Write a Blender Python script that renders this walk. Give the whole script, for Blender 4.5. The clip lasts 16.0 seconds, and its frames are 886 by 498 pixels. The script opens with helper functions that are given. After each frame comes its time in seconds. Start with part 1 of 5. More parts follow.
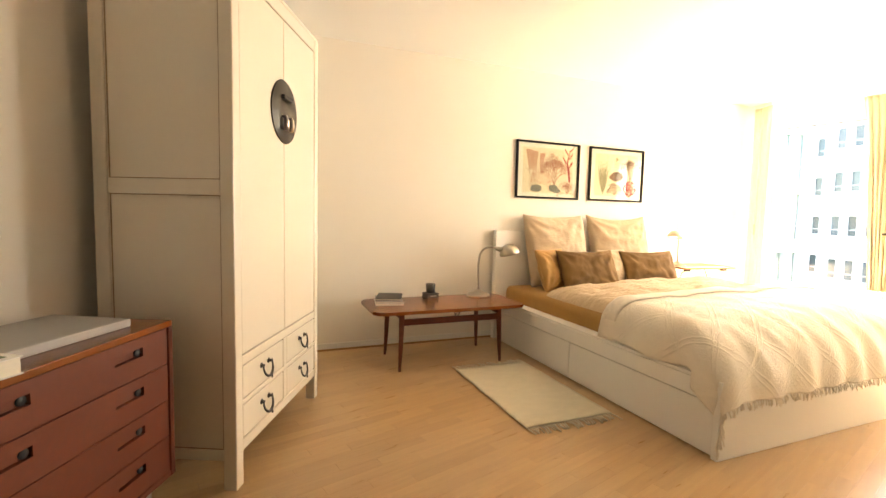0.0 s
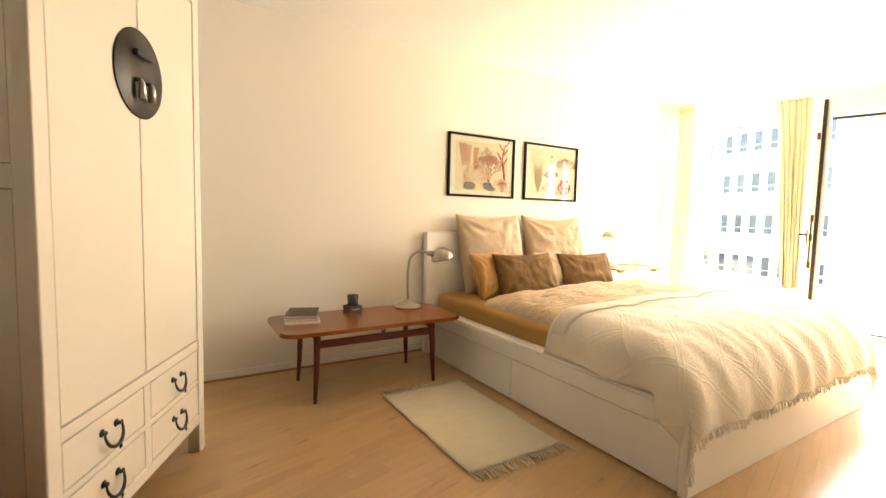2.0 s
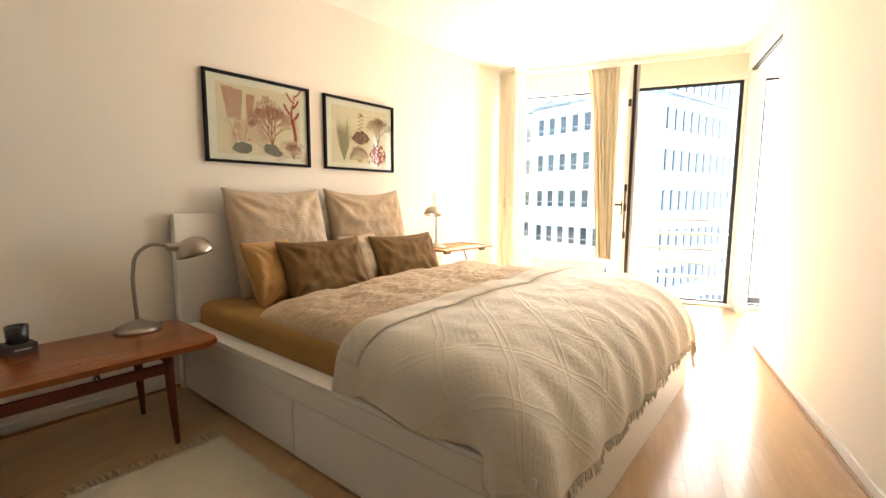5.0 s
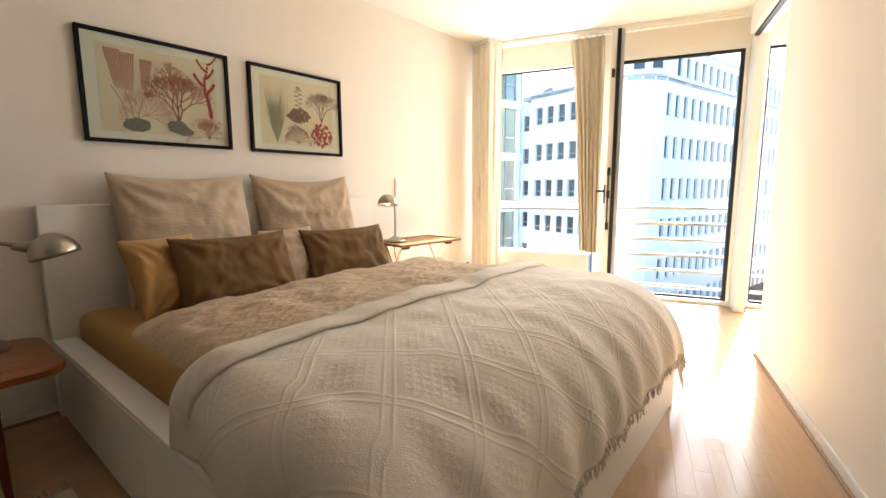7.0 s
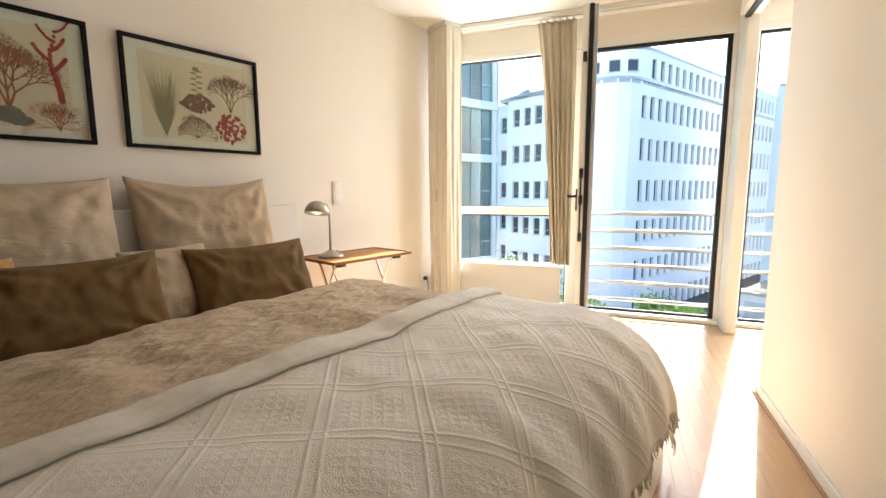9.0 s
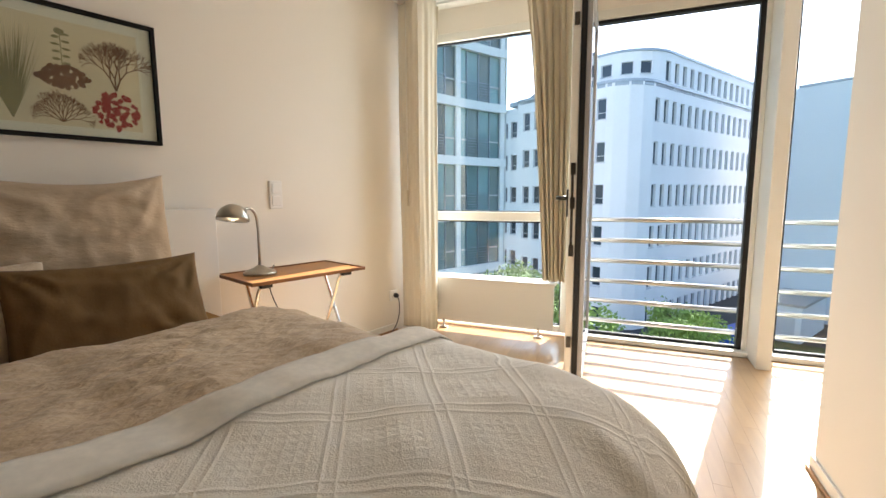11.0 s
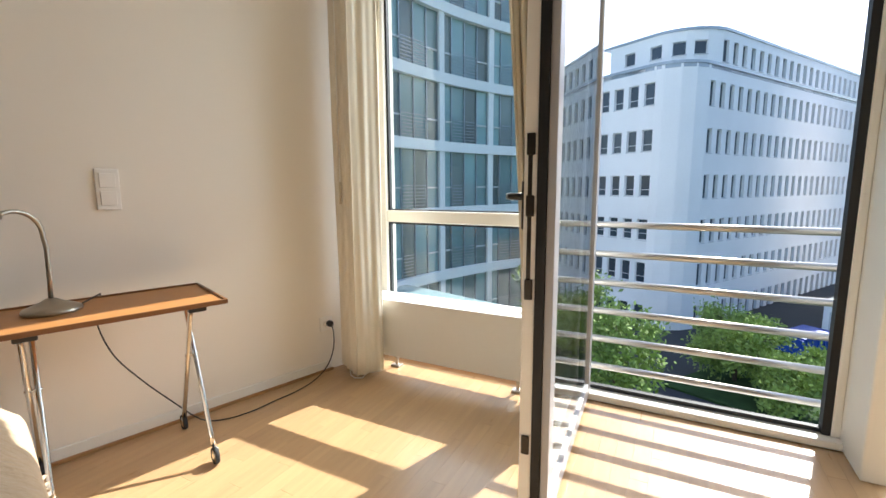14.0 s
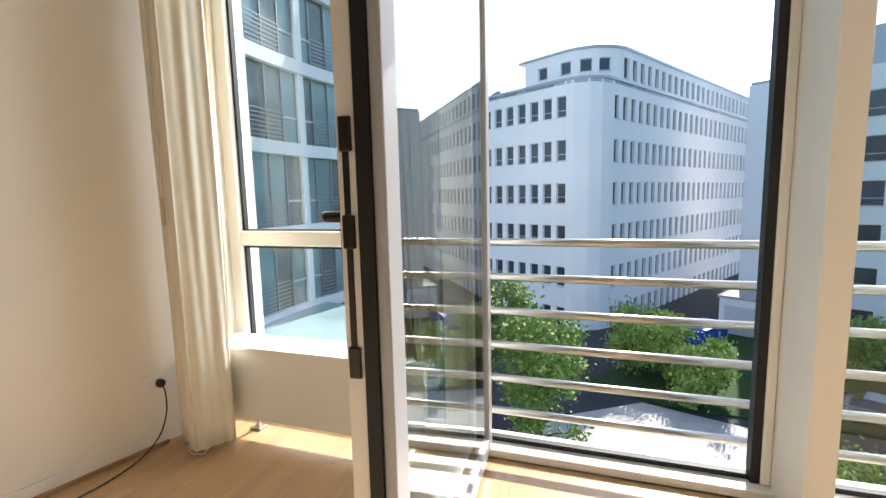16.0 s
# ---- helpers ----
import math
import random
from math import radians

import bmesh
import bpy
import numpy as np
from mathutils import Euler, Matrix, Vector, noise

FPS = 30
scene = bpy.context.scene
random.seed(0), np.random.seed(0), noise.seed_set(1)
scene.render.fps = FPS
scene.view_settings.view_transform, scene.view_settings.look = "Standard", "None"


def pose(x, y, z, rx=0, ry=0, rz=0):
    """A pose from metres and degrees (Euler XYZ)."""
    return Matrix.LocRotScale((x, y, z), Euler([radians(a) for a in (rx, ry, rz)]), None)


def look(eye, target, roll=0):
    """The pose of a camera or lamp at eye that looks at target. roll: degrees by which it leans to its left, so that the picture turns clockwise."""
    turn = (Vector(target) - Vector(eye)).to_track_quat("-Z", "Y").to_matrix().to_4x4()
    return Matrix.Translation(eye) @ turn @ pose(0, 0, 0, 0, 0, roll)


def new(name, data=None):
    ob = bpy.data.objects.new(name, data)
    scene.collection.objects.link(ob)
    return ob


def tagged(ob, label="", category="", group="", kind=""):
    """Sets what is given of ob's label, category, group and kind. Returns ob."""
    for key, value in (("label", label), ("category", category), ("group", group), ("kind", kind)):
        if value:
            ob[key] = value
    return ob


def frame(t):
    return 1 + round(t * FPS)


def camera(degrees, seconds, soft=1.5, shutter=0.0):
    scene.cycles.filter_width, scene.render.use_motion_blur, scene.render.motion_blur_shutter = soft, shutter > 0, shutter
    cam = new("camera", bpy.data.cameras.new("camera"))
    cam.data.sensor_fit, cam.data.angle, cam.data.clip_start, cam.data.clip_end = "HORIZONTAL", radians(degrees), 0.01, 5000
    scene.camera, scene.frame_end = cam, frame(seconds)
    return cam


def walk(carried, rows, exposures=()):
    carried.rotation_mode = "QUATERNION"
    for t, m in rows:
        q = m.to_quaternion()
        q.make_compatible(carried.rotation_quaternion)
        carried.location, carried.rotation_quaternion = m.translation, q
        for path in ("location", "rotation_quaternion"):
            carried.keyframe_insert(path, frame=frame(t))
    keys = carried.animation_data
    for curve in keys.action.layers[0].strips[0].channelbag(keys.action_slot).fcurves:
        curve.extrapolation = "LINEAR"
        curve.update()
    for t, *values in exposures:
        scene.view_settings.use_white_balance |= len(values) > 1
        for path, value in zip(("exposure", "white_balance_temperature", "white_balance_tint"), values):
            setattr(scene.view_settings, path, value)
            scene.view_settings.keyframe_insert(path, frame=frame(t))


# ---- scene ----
cam = camera(89.3, 16.0)
PATH = [
    (0, (2.747, 0.567, 1.122), (3.484, 2.42, 0.973), 1.3),
    (0.5, (2.792, 0.651, 1.144), (3.553, 2.494, 0.984), 1.7),
    (1, (2.798, 0.786, 1.149), (3.678, 2.575, 0.99), 1.8),
    (1.5, (2.84, 0.888, 1.147), (3.805, 2.632, 0.992), 1.7),
    (2, (2.928, 0.983, 1.14), (3.958, 2.691, 0.989), 1.4),
    (2.5, (3.063, 1.083, 1.152), (4.166, 2.743, 0.989), 1.1),
    (3, (3.195, 1.153, 1.172), (4.435, 2.712, 0.995), 0.8),
    (3.5, (3.304, 1.285, 1.161), (4.697, 2.708, 0.973), 0.7),
    (4, (3.447, 1.366, 1.136), (4.916, 2.709, 0.936), 0.6),
    (6.5, (4.116, 1.541, 1.08), (5.699, 2.736, 0.821), -0.0),
    (7, (4.286, 1.513, 1.074), (5.825, 2.761, 0.803), -0.2),
    (7.5, (4.449, 1.51, 1.079), (5.968, 2.783, 0.803), -0.1),
    (8, (4.583, 1.549, 1.088), (6.127, 2.792, 0.817), -0.2),
    (8.5, (4.722, 1.639, 1.09), (6.309, 2.827, 0.831), -0.3),
    (9, (4.874, 1.684, 1.091), (6.468, 2.863, 0.828), -0.3),
    (9.2, (4.942, 1.699, 1.079), (6.529, 2.889, 0.823), -0.4),
    (11.3, (5.684, 1.835, 1.066), (7.239, 3.07, 0.83), -0.2),
    (11.5, (5.784, 1.842, 1.08), (7.315, 3.107, 0.839), -0.2),
    (12, (6.002, 1.836, 1.078), (7.469, 3.173, 0.826), -0.1),
    (12.5, (6.145, 1.877, 1.076), (7.633, 3.188, 0.814), 0.2),
    (13, (6.356, 1.966, 1.068), (7.876, 3.237, 0.796), 0.6),
    (13.5, (6.479, 2.013, 1.08), (8.009, 3.269, 0.794), 0.5),
    (14, (6.644, 2.012, 1.077), (8.088, 3.368, 0.798), -0.3),
    (14.5, (6.798, 2.014, 1.065), (8.151, 3.463, 0.797), -1.2),
    (15, (6.915, 2.005, 1.065), (8.266, 3.456, 0.804), -1.7),
    (15.5, (7.024, 2.042, 1.069), (8.492, 3.376, 0.815), -2.1),
    (16, (7.167, 2.117, 1.081), (8.812, 3.229, 0.843), -1.3),
]
EXPOSURES = [(0.0, 4.3, 8300, 12), (2.5, 4.0, 7900, 12), (4.0, 3.6, 7450, 12), (6.5, 2.72, 6700, 12), (9.0, 2.15, 6350, 10), (11.5, 1.5, 6150, 9), (13.0, 1.25, 6000, 9), (16.0, 1.15, 6250, 10)]
walk(cam, [(t, look(eye, target, roll)) for t, eye, target, roll in PATH], EXPOSURES)

# ---- light: sun through the glazing, blue sky ----
SUN_AZ, SUN_EL = 1.0, 39.2
world = bpy.data.worlds.new("sky")
scene.world = world
world.use_nodes = True
wn = world.node_tree
sky = wn.nodes.new("ShaderNodeTexSky")
sky.sky_type = "NISHITA"
sky.sun_disc = False
sky.sun_elevation = radians(SUN_EL)
sky.sun_rotation = radians(90 - SUN_AZ)
sky.air_density, sky.dust_density = 1.0, 1.0
wn.links.new(sky.outputs[0], wn.nodes["Background"].inputs[0])
wn.nodes["Background"].inputs[1].default_value = 0.15
sun = new("sun", bpy.data.lights.new("sun", "SUN"))
sun.data.energy, sun.data.angle, sun.data.color = 5.0, radians(0.5), (1.0, 0.95, 0.87)
sun_from = Vector((math.cos(radians(SUN_EL)) * math.cos(radians(SUN_AZ)), math.cos(radians(SUN_EL)) * math.sin(radians(SUN_AZ)), math.sin(radians(SUN_EL))))
sun.matrix_world = look(sun_from * 60, (0, 0, 0))


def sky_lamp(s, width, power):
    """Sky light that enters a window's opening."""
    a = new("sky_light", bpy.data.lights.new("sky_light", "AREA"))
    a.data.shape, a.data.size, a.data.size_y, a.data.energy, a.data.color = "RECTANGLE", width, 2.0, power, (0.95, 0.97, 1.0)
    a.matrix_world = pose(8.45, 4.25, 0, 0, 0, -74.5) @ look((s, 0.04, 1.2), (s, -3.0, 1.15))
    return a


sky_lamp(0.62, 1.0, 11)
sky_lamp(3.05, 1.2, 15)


# ---- materials ----
def material(name, color, rough=0.6, metal=0.0, var=0.08, scale=3.0, bump=0.0, bump_scale=60.0, stretch=(1, 1, 1), sheen=0.0, piece=0.0, coat=0.0, island=0.0):
    """Base colour with variation at two scales, fine relief and gloss variation."""
    m = bpy.data.materials.new(name)
    m.use_nodes = True
    t = m.node_tree
    b = t.nodes["Principled BSDF"]
    co = t.nodes.new("ShaderNodeTexCoord")
    mp = t.nodes.new("ShaderNodeMapping")
    mp.inputs["Scale"].default_value = stretch
    t.links.new(co.outputs["Object"], mp.inputs[0])
    n1 = t.nodes.new("ShaderNodeTexNoise")
    n1.inputs["Scale"].default_value, n1.inputs["Detail"].default_value = scale, 5
    n2 = t.nodes.new("ShaderNodeTexNoise")
    n2.inputs["Scale"].default_value, n2.inputs["Detail"].default_value = bump_scale, 3
    t.links.new(mp.outputs[0], n1.inputs[0])
    t.links.new(mp.outputs[0], n2.inputs[0])
    add = t.nodes.new("ShaderNodeMath")
    add.operation = "MULTIPLY_ADD"
    add.inputs[1].default_value = 0.35
    t.links.new(n2.outputs[0], add.inputs[0])
    t.links.new(n1.outputs[0], add.inputs[2])
    last = add
    for amount, node, out in ((piece, "ShaderNodeObjectInfo", "Random"), (island, "ShaderNodeNewGeometry", "Random Per Island")):
        if amount:
            oi = t.nodes.new(node)
            a2 = t.nodes.new("ShaderNodeMath")
            a2.operation = "MULTIPLY_ADD"
            a2.inputs[1].default_value = amount
            t.links.new(oi.outputs[out], a2.inputs[0])
            t.links.new(last.outputs[0], a2.inputs[2])
            last = a2
    top = 1.35 + piece + island
    ra = t.nodes.new("ShaderNodeMapRange")
    ra.inputs[1].default_value, ra.inputs[2].default_value = 0.35, top - 0.35
    ra.inputs[3].default_value, ra.inputs[4].default_value = 1 - var, 1 + var
    t.links.new(last.outputs[0], ra.inputs[0])
    mul = t.nodes.new("ShaderNodeVectorMath")
    mul.operation = "SCALE"
    mul.inputs[0].default_value = color
    t.links.new(ra.outputs[0], mul.inputs[3])
    t.links.new(mul.outputs[0], b.inputs["Base Color"])
    rr = t.nodes.new("ShaderNodeMapRange")
    rr.inputs[3].default_value, rr.inputs[4].default_value = max(0.02, rough - 0.07), min(1, rough + 0.07)
    t.links.new(n1.outputs[0], rr.inputs[0])
    t.links.new(rr.outputs[0], b.inputs["Roughness"])
    b.inputs["Metallic"].default_value = metal
    b.inputs["Specular IOR Level"].default_value = 0.2 if rough > 0.8 else 0.4
    b.inputs["Sheen Weight"].default_value = sheen
    b.inputs["Coat Weight"].default_value = coat
    b.inputs["Coat Roughness"].default_value = 0.15
    if bump:
        bp = t.nodes.new("ShaderNodeBump")
        bp.inputs["Strength"].default_value, bp.inputs["Distance"].default_value = bump, 0.004 if bump < 0.8 else 0.012
        t.links.new(n2.outputs[0], bp.inputs["Height"])
        t.links.new(bp.outputs[0], b.inputs["Normal"])
    return m


def pane_material(name, tint, gloss=1.0):
    """Clear window glass: see-through, with a mirror reflection that grows at a slant."""
    m = bpy.data.materials.new(name)
    m.use_nodes = True
    t = m.node_tree
    t.nodes.clear()
    out = t.nodes.new("ShaderNodeOutputMaterial")
    mix = t.nodes.new("ShaderNodeMixShader")
    tr = t.nodes.new("ShaderNodeBsdfTransparent")
    gl = t.nodes.new("ShaderNodeBsdfGlossy")
    gl.inputs["Roughness"].default_value = 0.01
    tr.inputs[0].default_value = (*tint, 1)
    lw = t.nodes.new("ShaderNodeLayerWeight")
    lw.inputs[0].default_value = 0.5
    pw = t.nodes.new("ShaderNodeMath")
    pw.operation = "POWER"
    pw.inputs[1].default_value = 4.2
    t.links.new(lw.outputs["Facing"], pw.inputs[0])
    ma = t.nodes.new("ShaderNodeMath")
    ma.operation = "MULTIPLY_ADD"
    ma.inputs[1].default_value, ma.inputs[2].default_value = gloss * 0.9, 0.03
    t.links.new(pw.outputs[0], ma.inputs[0])
    t.links.new(ma.outputs[0], mix.inputs[0])
    t.links.new(tr.outputs[0], mix.inputs[1])
    t.links.new(gl.outputs[0], mix.inputs[2])
    t.links.new(mix.outputs[0], out.inputs[0])
    return m


def blanket_material():
    """Cream woven cotton with raised double lines in a diamond lattice and a grid inside each diamond."""
    m = material("blanket_weave", (0.78, 0.715, 0.61), 0.9, var=0.06, scale=9, bump=0.5, bump_scale=300, sheen=0.1)
    t = m.node_tree
    b = t.nodes["Principled BSDF"]
    uv = t.nodes.new("ShaderNodeUVMap")
    rot = t.nodes.new("ShaderNodeMapping")
    rot.inputs["Rotation"].default_value = (0, 0, radians(45))
    rot.inputs["Scale"].default_value = (1, 1, 1)
    t.links.new(uv.outputs[0], rot.inputs[0])
    sep = t.nodes.new("ShaderNodeSeparateXYZ")
    t.links.new(rot.outputs[0], sep.inputs[0])

    def math_node(op, a, bval=None, c=None):
        n = t.nodes.new("ShaderNodeMath")
        n.operation = op
        for i, v in enumerate((a, bval, c)):
            if v is None:
                continue
            if isinstance(v, (int, float)):
                n.inputs[i].default_value = v
            else:
                t.links.new(v, n.inputs[i])
        return n.outputs[0]

    cell = 0.20
    heights = []
    cents = []
    for ax in (0, 1):
        f = math_node("PINGPONG", sep.outputs[ax], cell / 2)
        line = math_node("SUBTRACT", 1, math_node("SMOOTH_MIN", math_node("MULTIPLY", math_node("ABSOLUTE", math_node("SUBTRACT", f, 0.012)), 160), 1, 0.2))
        heights.append(line)
        cents.append(f)
    inside = math_node("MULTIPLY", math_node("GREATER_THAN", cents[0], 0.034), math_node("GREATER_THAN", cents[1], 0.034))
    grid = []
    for ax in (0, 1):
        g = math_node("PINGPONG", sep.outputs[ax], 0.011)
        grid.append(math_node("MULTIPLY", g, 90))
    weave = math_node("MULTIPLY", inside, math_node("MAXIMUM", grid[0], grid[1]))
    total = math_node("ADD", math_node("MAXIMUM", heights[0], heights[1]), math_node("MULTIPLY", weave, 0.6))
    old = next(n for n in t.nodes if n.type == "BUMP")
    bp = t.nodes.new("ShaderNodeBump")
    bp.inputs["Strength"].default_value, bp.inputs["Distance"].default_value = 0.38, 0.004
    t.links.new(total, bp.inputs["Height"])
    t.links.new(old.outputs[0], bp.inputs["Normal"])
    t.links.new(bp.outputs[0], b.inputs["Normal"])
    return m


WALL = material("wall_paint", (0.83, 0.775, 0.685), 0.75, var=0.015, scale=1.5, bump=0.08, bump_scale=220)
CEIL = material("ceiling_paint", (0.88, 0.86, 0.815), 0.8, var=0.01, scale=1.2, bump=0.05, bump_scale=200)
TRIM = material("white_trim_paint", (0.80, 0.775, 0.715), 0.45, var=0.02, scale=4)
OAK = material("oak_parquet", (0.48, 0.305, 0.15), 0.30, var=0.17, scale=6, bump=0.06, bump_scale=90, stretch=(7, 0.6, 1), piece=0.45, coat=0.25)
OAK_ST = material("oak_parquet_rest", (0.48, 0.305, 0.15), 0.30, var=0.17, scale=6, bump=0.06, bump_scale=90, stretch=(7, 0.6, 1), island=0.45, coat=0.25)
OAK_BEAD = material("oak_bead", (0.36, 0.20, 0.085), 0.4, var=0.12, scale=8)
JOINT = material("parquet_joint", (0.42, 0.24, 0.10), 0.5)
TEAK = material("teak", (0.12, 0.021, 0.0035), 0.6, var=0.16, scale=7, bump=0.05, bump_scale=110, stretch=(6, 0.5, 6))
TEAK_TOP = material("polished_teak", (0.20, 0.055, 0.011), 0.24, var=0.09, scale=6, bump=0.03, bump_scale=90, stretch=(0.6, 7, 6), coat=0.1)
TRAY = material("tray_wood_veneer", (0.42, 0.19, 0.058), 0.42, var=0.15, scale=6, bump=0.04, bump_scale=90, stretch=(0.6, 7, 6))
LACQ = material("ivory_lacquer", (0.78, 0.70, 0.575), 0.22, var=0.02, scale=2.5, coat=0.35, bump=0.02, bump_scale=40)
GROOVE = material("worn_groove", (0.36, 0.24, 0.13), 0.7, var=0.3, scale=20)
BEDW = material("white_bed_foil", (0.80, 0.775, 0.72), 0.35, var=0.015, scale=2)
RIM = material("tray_rim_wood", (0.20, 0.085, 0.03), 0.4, var=0.15, scale=8)
STEEL = material("brushed_steel", (0.50, 0.47, 0.43), 0.33, 1.0, var=0.03, scale=3)
LAMP = material("dark_brushed_nickel", (0.40, 0.36, 0.30), 0.30, 1.0, var=0.05, scale=4)
COVER_GREY = material("grey_outer_cover_paint", (0.42, 0.42, 0.43), 0.35, var=0.03, scale=3)
PLASTIC = material("white_switch_plastic", (0.84, 0.81, 0.76), 0.35, var=0.02)
CHROME = material("chrome", (0.75, 0.74, 0.72), 0.12, 1.0, var=0.03)
BRONZE = material("dark_bronze", (0.055, 0.048, 0.04), 0.38, 0.75, var=0.2, scale=15)
BLACK = material("black_plastic", (0.02, 0.02, 0.02), 0.45, var=0.1)
GASKET = material("black_gasket", (0.012, 0.012, 0.012), 0.6, var=0.1)
LINEN = material("washed_linen_beige", (0.50, 0.385, 0.265), 0.92, var=0.08, scale=8, bump=0.7, bump_scale=60, stretch=(0.6, 1, 1.5), sheen=0.1)
DUVET = material("crinkled_duvet_beige", (0.53, 0.40, 0.265), 0.92, var=0.08, scale=8, bump=0.8, bump_scale=36, sheen=0.1, stretch=(0.8, 1.6, 1))
VELVET = material("brown_velvet", (0.165, 0.094, 0.036), 0.9, var=0.15, scale=6, bump=0.2, bump_scale=120, sheen=0.03)
MUSTARD = material("mustard_velvet", (0.46, 0.26, 0.095), 0.85, var=0.12, scale=6, bump=0.2, bump_scale=120, sheen=0.15)
SHEET = material("ochre_sheet", (0.36, 0.205, 0.07), 0.9, var=0.08, scale=6, bump=0.3, bump_scale=160)
BLANKET = blanket_material()
FRINGE = material("blanket_fringe", (0.74, 0.68, 0.58), 0.95, var=0.1, scale=30)
RUG = material("woven_rug", (0.62, 0.56, 0.43), 0.95, var=0.06, scale=10, bump=0.6, bump_scale=260, stretch=(1, 2, 1))
PAPER = material("cream_mount_paper", (0.78, 0.72, 0.60), 0.8, var=0.02)
PRINT = material("aged_print_paper", (0.72, 0.60, 0.41), 0.8, var=0.06, scale=6)
CORAL1 = material("coral_orange_ink", (0.33, 0.105, 0.05), 0.8, var=0.15, scale=30)
CORAL2 = material("coral_red_ink", (0.33, 0.035, 0.03), 0.8, var=0.15, scale=30)
CORAL3 = material("coral_brown_ink", (0.19, 0.085, 0.045), 0.8, var=0.2, scale=30)
CORAL4 = material("weed_olive_ink", (0.27, 0.23, 0.12), 0.8, var=0.2, scale=30)
CORAL5 = material("coral_pale_ink", (0.52, 0.25, 0.16), 0.8, var=0.15, scale=30)
ROCKINK = material("rock_grey_ink", (0.17, 0.155, 0.12), 0.8, var=0.5, scale=60)
FRAMEB = material("black_frame_wood", (0.012, 0.010, 0.009), 0.85, var=0.2, scale=10)
CURTAIN = material("beige_curtain", (0.60, 0.52, 0.38), 0.9, var=0.06, scale=7, bump=0.3, bump_scale=250)
BLIND = material("cream_blind_fabric", (0.77, 0.71, 0.58), 0.85, var=0.03, scale=8, bump=0.2, bump_scale=260)
GREY = material("grey_box_card", (0.36, 0.34, 0.32), 0.6, var=0.05)
PAGES = material("book_pages", (0.75, 0.70, 0.60), 0.85, var=0.08, scale=40, stretch=(1, 1, 30))
COVER = material("white_book_cover", (0.75, 0.73, 0.68), 0.4, var=0.03)
GREENPIC = material("green_cover_picture", (0.10, 0.16, 0.05), 0.5, var=0.4, scale=20)
DARKCOV = material("charcoal_book_cover", (0.045, 0.04, 0.036), 0.6, var=0.15)
SMOKE = material("smoked_glass", (0.03, 0.027, 0.025), 0.08, var=0.05, coat=0.5)
GLASS = pane_material("window_glass", (0.93, 0.96, 0.95))
BULB = bpy.data.materials.new("lit_bulb")
BULB.use_nodes = True
BULB.node_tree.nodes["Principled BSDF"].inputs["Emission Color"].default_value = (1, 0.83, 0.6, 1)
BULB.node_tree.nodes["Principled BSDF"].inputs["Emission Strength"].default_value = 6
PLASTER = material("white_render", (0.80, 0.80, 0.81), 0.85, var=0.05, scale=0.25, bump=0.1, bump_scale=8)
FARGLASS = material("office_glass", (0.05, 0.065, 0.085), 0.08, var=0.35, scale=0.4, piece=0.9)
FARFRAME = material("office_window_frame", (0.55, 0.56, 0.58), 0.5)
METALROOF = material("roof_edge_metal", (0.33, 0.36, 0.40), 0.4, 0.6)
TEAL = material("balcony_glass", (0.22, 0.33, 0.34), 0.06, var=0.5, scale=0.5, piece=0.9)
# dimness of the rooms behind, put into the opaque pane colour
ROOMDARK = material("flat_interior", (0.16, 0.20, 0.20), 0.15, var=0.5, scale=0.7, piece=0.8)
ROOFGLASS = material("pale_roof_glazing", (0.30, 0.40, 0.41), 0.12, var=0.2, scale=0.6)
ASPHALT = material("asphalt", (0.05, 0.052, 0.056), 0.9, var=0.2, scale=0.6, bump=0.3, bump_scale=30)
PAVE = material("light_gravel_paving", (0.40, 0.38, 0.35), 0.9, var=0.15, scale=1.5, bump=0.3, bump_scale=20)
GRASS = material("lawn", (0.035, 0.065, 0.02), 0.95, var=0.35, scale=1.2, bump=0.6, bump_scale=25)
LEAF = material("leaves", (0.22, 0.31, 0.06), 0.55, var=0.45, scale=1.5, island=0.9)
BARK = material("bark", (0.13, 0.10, 0.075), 0.9, var=0.3, scale=6, bump=0.8, bump_scale=25, stretch=(3, 3, 0.6))
BLUE = material("blue_container_paint", (0.02, 0.07, 0.38), 0.5, var=0.15, scale=2)
CARP = material("silver_car_paint", (0.35, 0.38, 0.42), 0.25, 0.6, var=0.04, coat=0.6)
TYRE = material("tyre_rubber", (0.025, 0.025, 0.025), 0.8)


# ---- mesh helpers ----
def box(bm, x0, x1, y0, y1, z0, z1, bevel=0.0, m=None, seg=2):
    r = bmesh.ops.create_cube(bm, size=1)
    bmesh.ops.scale(bm, vec=(x1 - x0, y1 - y0, z1 - z0), verts=r["verts"])
    bmesh.ops.translate(bm, vec=((x0 + x1) / 2, (y0 + y1) / 2, (z0 + z1) / 2), verts=r["verts"])
    vs = r["verts"]
    if bevel:
        es = list({e for v in vs for e in v.link_edges})
        q = bmesh.ops.bevel(bm, geom=es, offset=bevel, segments=seg, affect="EDGES", profile=0.5)
        vs = list({v for f in q["faces"] for v in f.verts} | {v for v in vs if v.is_valid})
    if m is not None:
        bmesh.ops.transform(bm, matrix=m, verts=vs)
    return bm


def mesh_box(*a, **k):
    return box(bmesh.new(), *a, **k)


